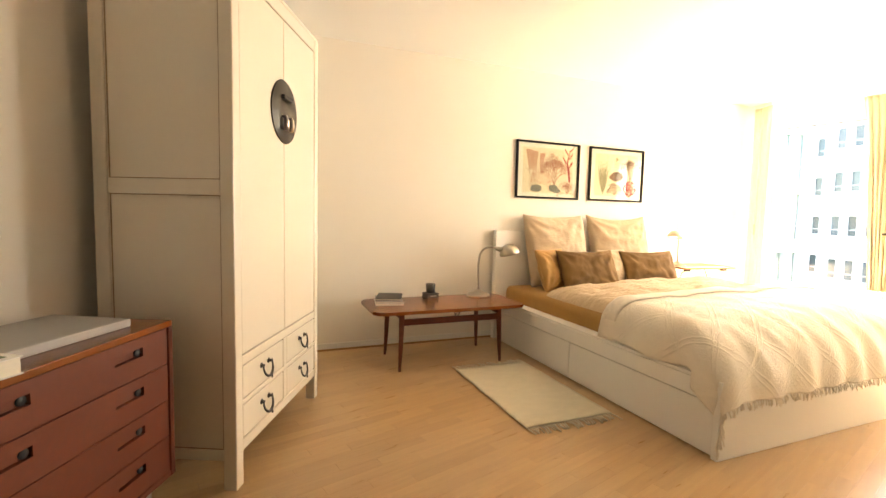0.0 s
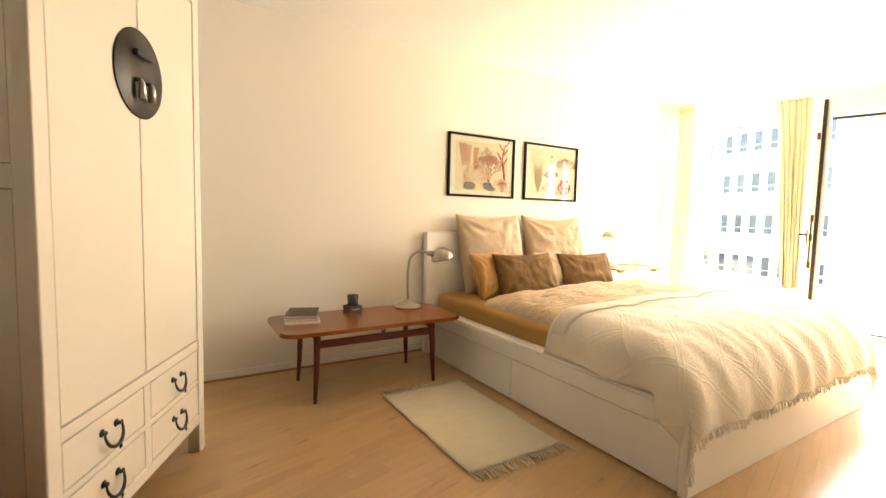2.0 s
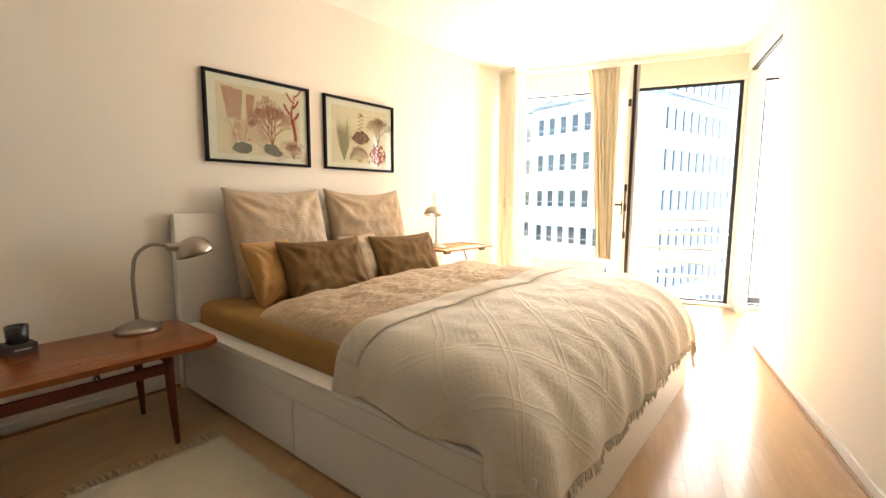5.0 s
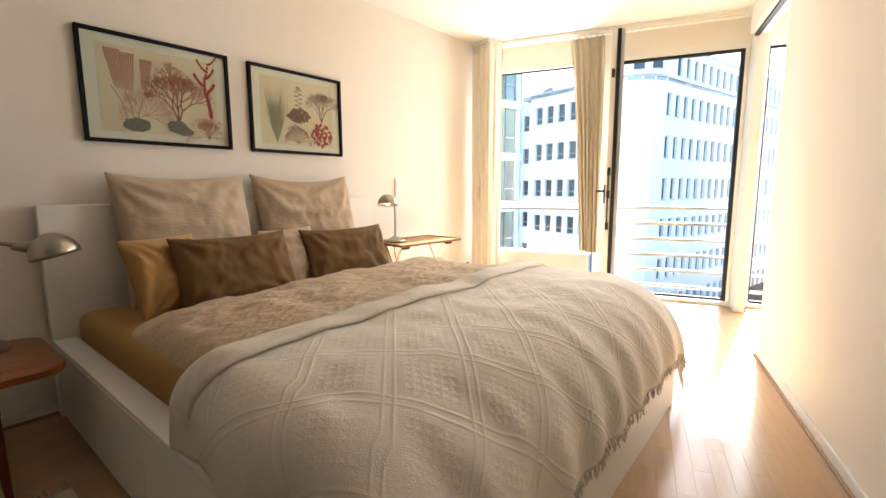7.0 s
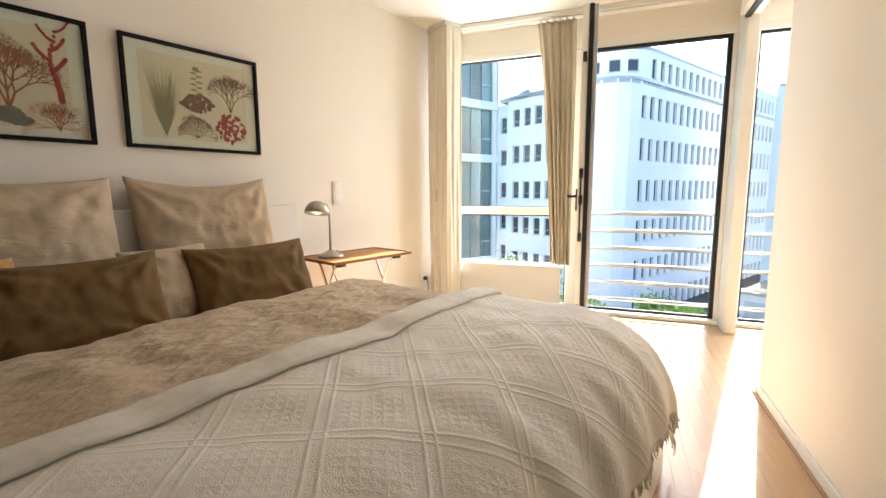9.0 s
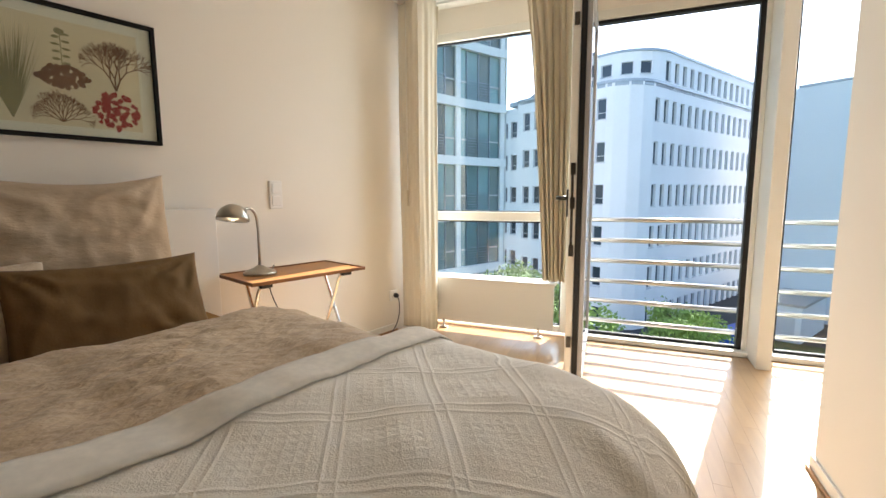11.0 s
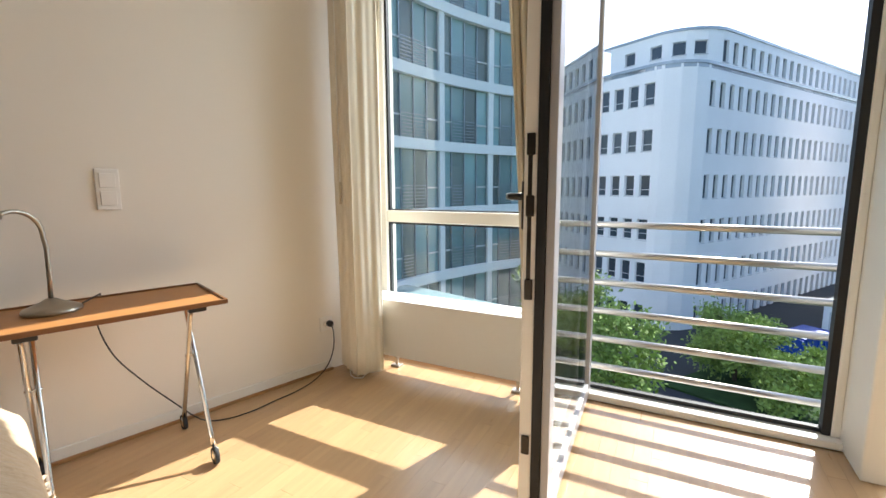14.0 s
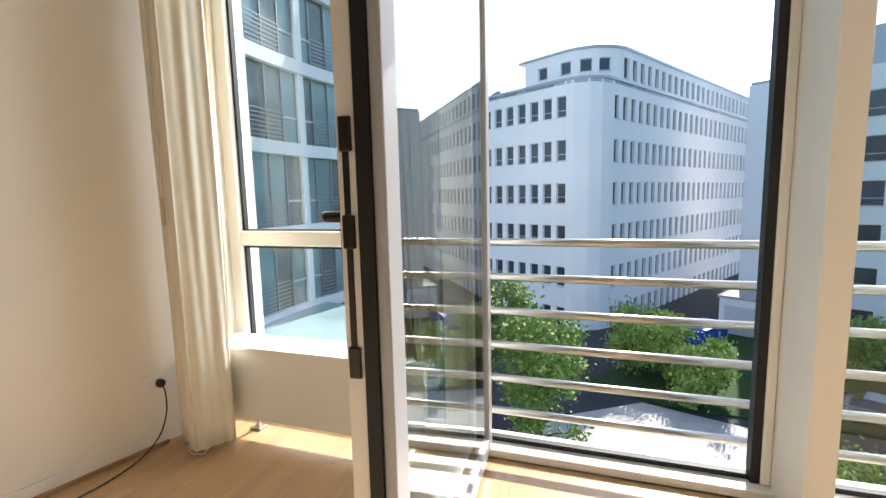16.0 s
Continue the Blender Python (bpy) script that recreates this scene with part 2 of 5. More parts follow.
def tube(bm, pts, radii, n=10, cap=True):
    """A round tube along points."""
    pts = [Vector(p) for p in pts]
    if isinstance(radii, (int, float)):
        radii = [radii] * len(pts)
    rings = []
    up = None
    for i, p in enumerate(pts):
        d = (pts[min(i + 1, len(pts) - 1)] - pts[max(i - 1, 0)]).normalized()
        if up is None:
            up = d.orthogonal().normalized()
        up = (up - d * up.dot(d)).normalized()
        side = d.cross(up)
        rings.append([bm.verts.new(p + radii[i] * (math.cos(a) * up + math.sin(a) * side)) for a in (2 * math.pi * k / n for k in range(n))])
    for a, b in zip(rings, rings[1:]):
        for k in range(n):
            f = bm.faces.new((a[k], a[(k + 1) % n], b[(k + 1) % n], b[k]))
            f.smooth = True
    if cap:
        bm.faces.new(rings[0][::-1])
        bm.faces.new(rings[-1])
    return bm


def lathe(bm, profile, n=28, m=None):
    """Turns (radius, height) pairs round the z axis."""
    rings = []
    for r, z in profile:
        rings.append([bm.verts.new((r * math.cos(a), r * math.sin(a), z)) for a in (2 * math.pi * k / n for k in range(n))])
    for a, b in zip(rings, rings[1:]):
        for k in range(n):
            f = bm.faces.new((a[k], a[(k + 1) % n], b[(k + 1) % n], b[k]))
            f.smooth = True
    if profile[0][0] > 1e-4:
        bm.faces.new(rings[0][::-1])
    if profile[-1][0] > 1e-4:
        bm.faces.new(rings[-1])
    if m is not None:
        bmesh.ops.transform(bm, matrix=m, verts=[v for r in rings for v in r])
    return bm


def prism(bm, outline, z0, z1):
    """A plate with that outline (counterclockwise) between two heights."""
    lo = [bm.verts.new((x, y, z0)) for x, y in outline]
    hi = [bm.verts.new((x, y, z1)) for x, y in outline]
    bm.faces.new(lo[::-1])
    bm.faces.new(hi)
    for i in range(len(lo)):
        j = (i + 1) % len(lo)
        bm.faces.new((lo[i], lo[j], hi[j], hi[i]))
    return bm


def sheet(bm, fn, nu, nv, uvs=None):
    """A smooth grid surface; fn(u, v) with u and v from 0 to 1."""
    layer = bm.loops.layers.uv.verify() if uvs else None
    g = [[bm.verts.new(fn(i / nu, j / nv)) for j in range(nv + 1)] for i in range(nu + 1)]
    for i in range(nu):
        for j in range(nv):
            f = bm.faces.new((g[i][j], g[i + 1][j], g[i + 1][j + 1], g[i][j + 1]))
            f.smooth = True
            if uvs:
                for lp, (a, b) in zip(f.loops, ((i, j), (i + 1, j), (i + 1, j + 1), (i, j + 1))):
                    lp[layer].uv = uvs(a / nu, b / nv)
    return bm


def to_mesh(name, bm, mats):
    bmesh.ops.recalc_face_normals(bm, faces=bm.faces)
    me = bpy.data.meshes.new(name)
    bm.to_mesh(me)
    bm.free()
    for m in (mats if isinstance(mats, (list, tuple)) else [mats]):
        me.materials.append(m)
    return me


def part(name, bm, mat, parent=None, label="", m=None):
    ob = new(name, to_mesh(name, bm, mat))
    ob.parent = parent
    if m is not None:
        ob.matrix_basis = m
    if label:
        ob["label"] = label
    return ob


def thing(name, m, label, category, group="", kind=""):
    ob = new(name)
    ob.matrix_basis = m
    return tagged(ob, label, category, group, kind)


def solid(ob, t, offset=-1):
    md = ob.modifiers.new("thickness", "SOLIDIFY")
    md.thickness, md.offset = t, offset
    return ob


def structure(name, bm, mat, label, m=None):
    return tagged(part(name, bm, mat, None, label, m), label, kind="structure")


# ---- plan ----
WY, CH = 4.25, 2.48
FAC = pose(8.45, WY, 0, 0, 0, -74.5)      # along the glazing: x southwards, y outwards
WEST = pose(2.05, 2.73, 0, 0, 0, 66.0)    # along the wall behind the wardrobe: x northwards, y away from the room
S_DOOR0, S_DOOR1, S_POST, S_END = 1.25, 2.29, 2.41, 5.2
HEAD = 2.24

fo = [(FAC @ Vector((s, 0.035, 0))).xy for s in (-0.4, 6.0)]
floor_bm = prism(bmesh.new(), [(-0.6, -5.0), (fo[1].x, fo[1].y), (fo[0].x, fo[0].y), (-0.6, 4.6)], -0.12, -0.012)
floor = structure("floor", floor_bm, JOINT, "light oak strip parquet floor, sunlit by the glazing")
# ceiling, its outer edge along the glazing
ceil_bm = bmesh.new()
fo = [(FAC @ Vector((s, 0.1, 0))).xy for s in (-0.4, 6.0)]
prism(ceil_bm, [(-0.6, -5.0), (fo[1].x, fo[1].y), (fo[0].x, fo[0].y), (-0.6, 4.6)], CH, CH + 0.25)
structure("ceiling", ceil_bm, CEIL, "plain white painted ceiling")
structure("wall_north", mesh_box(1.2, 8.30, WY, WY + 0.2, -0.1, CH), WALL, "plain warm white painted wall")
structure("baseboard", mesh_box(2.4, 8.05, WY - 0.012, WY - 0.001, 0.0, 0.06, 0.003), TRIM, "low white painted skirting board")
structure("trim", mesh_box(2.4, 8.05, WY - 0.024, WY - 0.013, 0.0005, 0.016, 0.003), OAK_BEAD, "narrow oak bead along the skirting board")
structure("wall_west", mesh_box(-4.2, 2.2, 0.0, 0.2, -0.1, CH), WALL, "plain warm white painted wall", WEST)
structure("wall_south", mesh_box(2.27, 2.39, -4.9, -1.40, 0.0, CH, 0.004), WALL, "white painted partition wall beside the bed", FAC)
structure("baseboard_south", mesh_box(2.258, 2.2695, -4.88, -1.39, 0.0, 0.06, 0.003), TRIM, "low white painted skirting board", FAC)
structure("trim_south", mesh_box(2.246, 2.2575, -4.88, -1.39, 0.0005, 0.016, 0.003), OAK_BEAD, "narrow oak bead along the skirting board", FAC)
structure("wall_hall", mesh_box(2.39, S_END, -5.02, -4.9, 0.0, CH), WALL, "plain white wall", FAC)
structure("wall_back", mesh_box(-1.0, 5.3, -8.6, -8.4, 0.0, CH), WALL, "plain white wall", FAC)
structure("wall_far", mesh_box(S_END, S_END + 0.2, -8.6, 0.1, 0.0, CH), WALL, "plain white wall of the next room", FAC)
# header over the opening beside the partition, with its sliding track
structure("beam", mesh_box(2.27, 2.39, -1.40, -0.30, 2.28, CH, 0.004), WALL, "white painted beam over the opening", FAC)
structure("sliding_track", mesh_box(2.30, 2.335, -1.40, -0.30, 2.262, 2.279), GASKET, "dark sliding door track", FAC)
# lintel above the glazing, parapet outside
structure("lintel", mesh_box(-0.25, S_END, -0.07, 0.12, HEAD + 0.06, CH), WALL, "white lintel above the glazing", FAC)
structure("facade_slab", mesh_box(-0.3, S_END, 0.04, 0.16, -0.5, -0.02), TRIM, "white outer edge of the floor slab", FAC)
structure("wall_pier", mesh_box(-0.35, 0.02, -0.16, 0.14, -0.1, CH), WALL, "white wall end beside the window", FAC)
structure("window_post", mesh_box(S_DOOR1 + 0.03, S_POST - 0.012, -0.30, 0.06, 0.0, CH, 0.006), TRIM, "white upright post between the glazing bays", FAC)


# ---- glazing ----
def bar(name, s0, s1, d0, d1, z0, z1, parent, mat=TRIM, label="", bevel=0.006):
    return part(name, mesh_box(s0, s1, d0, d1, z0, z1, bevel), mat, parent, label)


def glass(name, s0, s1, d, z0, z1, parent):
    g = part(name, mesh_box(s0, s1, d - 0.004, d + 0.004, z0, z1), GLASS, parent, "clear glass pane")
    g.visible_shadow = False
    return g


win1 = thing("window_1", FAC, "tall white framed window with a low glazing bar", "window", kind="structure")
bar("frame_left", 0.02, 0.085, -0.06, 0.02, 0.02, HEAD, win1)
bar("frame_right", 1.12, S_DOOR0, -0.06, 0.02, 0.02, HEAD, win1)
bar("frame_head", 0.02, S_DOOR0, -0.065, 0.022, HEAD, HEAD + 0.075, win1)
bar("frame_sill", 0.085, 1.12, -0.06, 0.02, 0.02, 0.07, win1)
bar("transom", 0.085, 1.12, -0.058, 0.018, 0.86, 0.93, win1)
for z0, z1 in ((0.07, 0.86), (0.93, HEAD)):
    for a in ((0.085, 0.098, z0, z1), (1.107, 1.12, z0, z1), (0.098, 1.107, z1 - 0.013, z1), (0.098, 1.107, z0, z0 + 0.008)):
        bar("gasket", a[0], a[1], -0.034, -0.008, a[2], a[3], win1, GASKET, bevel=0)
    glass("pane", 0.09, 1.115, -0.02, z0 + 0.002, z1 - 0.002, win1)

win2 = thing("window_2", FAC, "tall opening of the glazed door with white frame and black seals", "window", kind="structure")
bar("frame_head", S_DOOR0, S_END, -0.065, 0.022, HEAD, HEAD + 0.075, win2)
bar("threshold", S_DOOR0, S_END, -0.10, 0.03, 0.0, 0.035, win2)
bar("gasket_head", S_DOOR0 + 0.02, S_DOOR1 - 0.02, -0.05, 0.0, HEAD - 0.022, HEAD - 0.001, win2, GASKET, bevel=0)
bar("frame_right", S_DOOR1, S_DOOR1 + 0.03, -0.06, 0.02, 0.036, HEAD, win2)
bar("gasket_right", S_DOOR1 - 0.03, S_DOOR1, -0.05, 0.0, 0.036, HEAD - 0.001, win2, GASKET, bevel=0)
bar("gasket_sill", S_DOOR0 + 0.02, S_DOOR1 - 0.03, -0.03, 0.0, 0.036, 0.055, win2, GASKET, bevel=0)

win3 = thing("window_3", FAC, "tall fixed glazing of the next room", "window", kind="structure")
bar("frame_left", S_POST, S_POST + 0.05, -0.06, 0.02, 0.036, HEAD, win3)
bar("frame_right", 3.7, 3.78, -0.06, 0.02, 0.036, HEAD, win3)
for a in ((S_POST + 0.05, S_POST + 0.065, 0.055, HEAD), (S_POST + 0.065, 3.7, HEAD - 0.02, HEAD - 0.001), (S_POST + 0.065, 3.7, 0.036, 0.055)):
    bar("gasket", a[0], a[1], -0.034, -0.006, a[2], a[3], win3, GASKET, bevel=0)
glass("pane", S_POST + 0.06, 3.71, -0.02, 0.05, HEAD - 0.01, win3)
structure("wall_east", mesh_box(3.78, S_END, -0.06, 0.1, 0.0, HEAD + 0.06), WALL, "plain white outer wall", FAC)

# open leaf, standing square to the glazing
leaf = thing("balcony_door", FAC @ pose(S_DOOR0 + 0.025, -0.065, 0, 0, 0, -87.4), "open glazed door leaf, white inside with black seals and dark lever", "door")
LW, LZ0, LZ1 = 1.04, 0.03, 2.21
for nm, a in (("stile_hinge", (0.0, 0.075, LZ0, LZ1)), ("stile_lock", (LW - 0.075, LW, LZ0, LZ1)), ("rail_top", (0.0755, LW - 0.0755, LZ1 - 0.075, LZ1)), ("rail_bottom", (0.0755, LW - 0.0755, LZ0, LZ0 + 0.075))):
    part(nm, mesh_box(a[0], a[1], -0.038, 0.0, a[2], a[3], 0.004), TRIM, leaf)
    part("outer_cover", mesh_box(a[0] + 0.004, a[1] - 0.004, 0.0275, 0.052, a[2] + 0.004, a[3] - 0.004, 0.003), COVER_GREY, leaf, "grey metal outer cover")
    part("seal", mesh_box(a[0] + 0.002, a[1] + (0.004 if nm == "stile_lock" else -0.002), 0.0003, 0.027, a[2] + 0.002, a[3] - 0.002), GASKET, leaf, "black rubber seal")
lg = part("pane", mesh_box(0.07, LW - 0.07, -0.014, -0.006, LZ0 + 0.07, LZ1 - 0.07), GLASS, leaf, "clear glass pane")
lg.visible_shadow = False
lg2 = part("pane", mesh_box(0.07, LW - 0.07, 0.036, 0.042, LZ0 + 0.07, LZ1 - 0.07), GLASS, leaf, "clear glass pane")
lg2.visible_shadow = False
part("lock_strip", mesh_box(LW - 0.001, LW + 0.003, -0.026, -0.014, 0.80, 1.22, 0.001), BRONZE, leaf, "worn metal lock strip")
for z in (1.02, 1.19, 0.78, 1.9, 0.3):
    part("keep", mesh_box(LW, LW + 0.008, -0.03, -0.006, z - 0.03, z + 0.03, 0.003), BRONZE, leaf)
hb = bmesh.new()
box(hb, LW - 0.055, LW - 0.02, -0.05, -0.037, 0.95, 1.09, 0.004)
tube(hb, [(LW - 0.038, -0.045, 1.045), (LW - 0.038, -0.085, 1.045), (LW - 0.05, -0.095, 1.045), (LW - 0.15, -0.095, 1.043)], [0.011, 0.011, 0.011, 0.009])
part("lever_handle", hb, BRONZE, leaf, "dark lever handle")
stay = bmesh.new()
box(stay, 0.12, 0.30, 0.01, 0.03, 0.012, 0.03, 0.003)
part("stay_arm", stay, STEEL, leaf)

# railing outside
railing = thing("railing", FAC, "horizontal stainless steel tube railing outside the glazing", "railing")
for s0, s1 in ((1.16, S_DOOR1 + 0.04), (S_POST - 0.03, 3.78)):
    for k in range(6):
        z = 0.875 - 0.153 * k
        part("rail", tube(bmesh.new(), [(s0, 0.10, z), (s1, 0.10, z)], 0.017, 12), STEEL, railing)

# convector box below the window
conv = thing("convector", FAC, "white flat convector box on small feet below the window", "radiator")
part("front_panel", mesh_box(0.06, 1.10, -0.262, -0.242, 0.095, 0.415, 0.003), TRIM, conv)
part("top_plate", mesh_box(0.05, 1.11, -0.27, -0.085, 0.415, 0.432, 0.003), TRIM, conv, "white top plate, sunlit")
part("body", mesh_box(0.10, 1.06, -0.235, -0.11, 0.14, 0.40, 0.004), TRIM, conv)
for k in range(14):
    part("slat", mesh_box(0.985 + 0.008 * k, 0.989 + 0.008 * k, -0.22, -0.12, 0.4325, 0.436), GREY, conv)
for s in (0.22, 0.98):
    fb = bmesh.new()
    box(fb, s - 0.008, s + 0.008, -0.18, -0.165, 0.012, 0.16, 0.002)
    box(fb, s - 0.03, s + 0.03, -0.2, -0.15, 0.0, 0.012, 0.003)
    part("foot", fb, STEEL, conv)

# curtain rail on the ceiling
rail = thing("curtain_rail", FAC, "thin white double curtain rail below the ceiling", "curtain rail")
for d in (-0.30, -0.24):
    part("track", mesh_box(-0.28, 2.24, d - 0.012, d + 0.012, CH - 0.035, CH - 0.001, 0.003), TRIM, rail)


def curtain(s0, s1, b0, b1, d, z0, z1, folds, label, amp=0.03):
    """A gathered curtain that hangs from s0..s1 at the top to b0..b1 at the hem."""
    th = thing("curtain", FAC, label, "curtain")

    def fn(u, v):
        top, low = s0 + (s1 - s0) * u, b0 + (b1 - b0) * u
        w = v ** 0.8
        a = u * folds * 2 * math.pi
        sway = amp * (0.5 + 0.5 * v) * (math.sin(a + 0.6 * math.sin(3 * v + u * 9)) + 0.35 * math.sin(2.3 * a + 1.7 + 2 * v))
        return (top + (low - top) * w + 0.006 * math.sin(2 * a + 4 * v), d + sway, z1 + (z0 - z1) * v)

    ob = part("fabric", sheet(bmesh.new(), fn, folds * 14, 40), CURTAIN, th)
    solid(ob, 0.003, 0)
    hd = bmesh.new()
    for k in range(folds):
        s = s0 + (s1 - s0) * (k + 0.5) / folds
        box(hd, s - 0.006, s + 0.006, d - 0.01, d + 0.01, z1 - 0.005, CH - 0.03, 0.001)
    tagged(part("hooks", hd, TRIM, th), kind="stuff")
    return th


curtain(0.02, 0.22, 0.06, 0.16, -0.25, 0.45, 2.43, 5, "beige gathered curtain hanging beside the window", 0.025)
curtain(0.86, 1.17, 1.02, 1.17, -0.24, 0.45, 2.43, 6, "beige gathered curtain hanging beside the open door", 0.03)

# floor-length curtain gathered in the corner
blind = thing("curtain", pose(8.07, 4.10, 0, 0, 0, -15), "cream gathered floor-length curtain with bead chain at its hem", "curtain")


def gathered_fn(u, v):
    """Pleats that run round the outer corner of the gathered stack."""
    a = u * 0.55
    w = 0.0045 * (0.6 + 0.4 * v) * math.sin(u * 12 * 2 * math.pi + 0.8 * math.sin(4 * v)) + 0.004 * math.sin(u * 41 + 5 * v)
    if a < 0.245:
        x, y = -w, 0.12 - a
    elif a < 0.41:
        x, y = a - 0.245, -0.125 - w
    else:
        x, y = 0.165 + w, a - 0.535
    k = min(1.0, abs(a - 0.245) / 0.03)
    return (x * k + (1 - k) * 0.004, y, 2.44 - 2.405 * v)


solid(part("fabric", sheet(bmesh.new(), gathered_fn, 180, 24), BLIND, blind), 0.003, 0)
for x, y0, y1 in ((0.045, -0.09, 0.085), (0.09, -0.09, 0.08), (0.14, -0.10, 0.06)):
    part("inner_fold", mesh_box(x, x + 0.006, y0, y1, 0.035, 2.44, 0.002), BLIND, blind)
part("headrail", mesh_box(-0.01, 0.16, -0.12, 0.11, 2.441, CH - 0.001, 0.004), TRIM, blind)
part("bead_chain", tube(bmesh.new(), [(0.0, -0.02, 0.04), (-0.012, -0.06, 0.02), (0.0, -0.09, 0.012), (0.03, -0.13, 0.02), (0.06, -0.13, 0.045)], 0.0025, 6), TRIM, blind)
part("cord_weight", mesh_box(-0.016, -0.004, 0.0, 0.02, 0.98, 1.10, 0.004), CURTAIN, blind)
part("cord", tube(bmesh.new(), [(-0.01, 0.01, 1.10), (-0.01, 0.01, 2.44)], 0.0025, 6), TRIM, blind)


# ---- bed ----
BX0, BX1, BY0, BY1 = 4.70, 6.66, 1.96, WY - 0.02
bed = thing("bed", pose(BX0, BY0, 0), "white storage bed with high headboard and drawers", "bed")
BW, BL = BX1 - BX0, BY1 - BY0
part("headboard", mesh_box(0, BW, BL - 0.055, BL, 0, 1.0, 0.004), BEDW, bed)
part("footboard", mesh_box(0, BW, 0, 0.035, 0, 0.38, 0.004), BEDW, bed)
for x in (0.0, BW - 0.03):
    part("side_rail", mesh_box(x, x + 0.03, 0.036, BL - 0.056, 0.268, 0.36, 0.004), BEDW, bed)
    part("rail_ledge", mesh_box(x if x == 0 else x - 0.06, x + 0.09 if x == 0 else x + 0.03, 0.036, BL - 0.056, 0.361, 0.378, 0.004), BEDW, bed)
    for k in range(2):
        y0 = 0.04 + k * (BL - 0.1) / 2
        xa = 0.008 if x == 0 else BW - 0.026
        part("drawer", mesh_box(xa, xa + 0.018, y0, y0 + (BL - 0.1) / 2 - 0.006, 0.012, 0.262, 0.003), BEDW, bed)
part("slatted_base", mesh_box(0.04, BW - 0.04, 0.04, BL - 0.06, 0.20, 0.26), BEDW, bed)

mat_bm = mesh_box(0.09, BW - 0.09, 0.06, BL - 0.07, 0.262, 0.50, 0.055, seg=4)
for f in mat_bm.faces:
    f.smooth = True
mattress = tagged(part("mattress", mat_bm, SHEET, None, m=pose(BX0, BY0, 0)), "thick mattress in a fitted ochre sheet", "mattress")


def roll(s, w, r):
    """Arc length s from the middle, over an edge at w with radius r: how far out, how far down."""
    a, sg = abs(s), 1 if s >= 0 else -1
    if a <= w:
        return s, 0.0
    q = (a - w) / r
    if q < math.pi / 2:
        return sg * (w + r * math.sin(q)), r * (1 - math.cos(q))
    return sg * (w + r), r + (a - w - r * math.pi / 2)


def wrinkle(x, y, f, seed=0.0):
    return noise.noise(Vector((x * f, y * f, seed))) + 0.5 * noise.noise(Vector((x * f * 2.1, y * f * 2.1, seed + 7)))


def duvet_fn(u, v):
    """Puffed duvet; u across, v from the pillows to the foot."""
    s = -0.93 + 2.20 * u
    px, drop = roll(s, 0.82, 0.17) if s > 0 else roll(s, 0.76, 0.10)
    y = 1.60 + 0.14 * u - (1.34 + 0.14 * u) * v
    y += 0.05 * wrinkle(u * 3, 0, 1.0, 3) * (1 - v)
    puff = 0.105 * (1 - abs(2 * u - 1) ** 5) * min(1, 7 * v + 0.05) ** 0.5 * min(1, 5 * (1 - v)) ** 0.5
    z = 0.515 + puff - drop * 0.75 + 0.018 * wrinkle(px, y, 4.5, 1) + 0.008 * wrinkle(px, y * 1.7, 11, 5) + 0.004 * wrinkle(px, y * 1.6, 26, 9)
    floor_z = 0.47 if drop < 0.05 else 0.40 if s < 0 or drop < 0.16 else 0.27
    if s > 0:
        px += 0.03 * min(1, drop / 0.1)
    return (BW / 2 + px, y, max(z, floor_z))


duvet = thing("duvet", pose(BX0, BY0, 0), "crinkled beige linen duvet spread over the bed", "duvet")
solid(part("cover", sheet(bmesh.new(), duvet_fn, 150, 130), DUVET, duvet), 0.03, -1)
part("seam", tube(bmesh.new(), [duvet_fn(k / 80, 0.0) for k in range(81)], 0.005, 6), LINEN, duvet, "stitched head seam")
part("side_seam", tube(bmesh.new(), [duvet_fn(0.0, k / 60) for k in range(61)], 0.005, 6), LINEN, duvet, "stitched side seam")

BL_S0, BL_S1 = -1.17, 1.23       # blanket width as arc length
BL_T0, BL_T1 = -0.205, 0.74       # from the hem beyond the foot to the fold


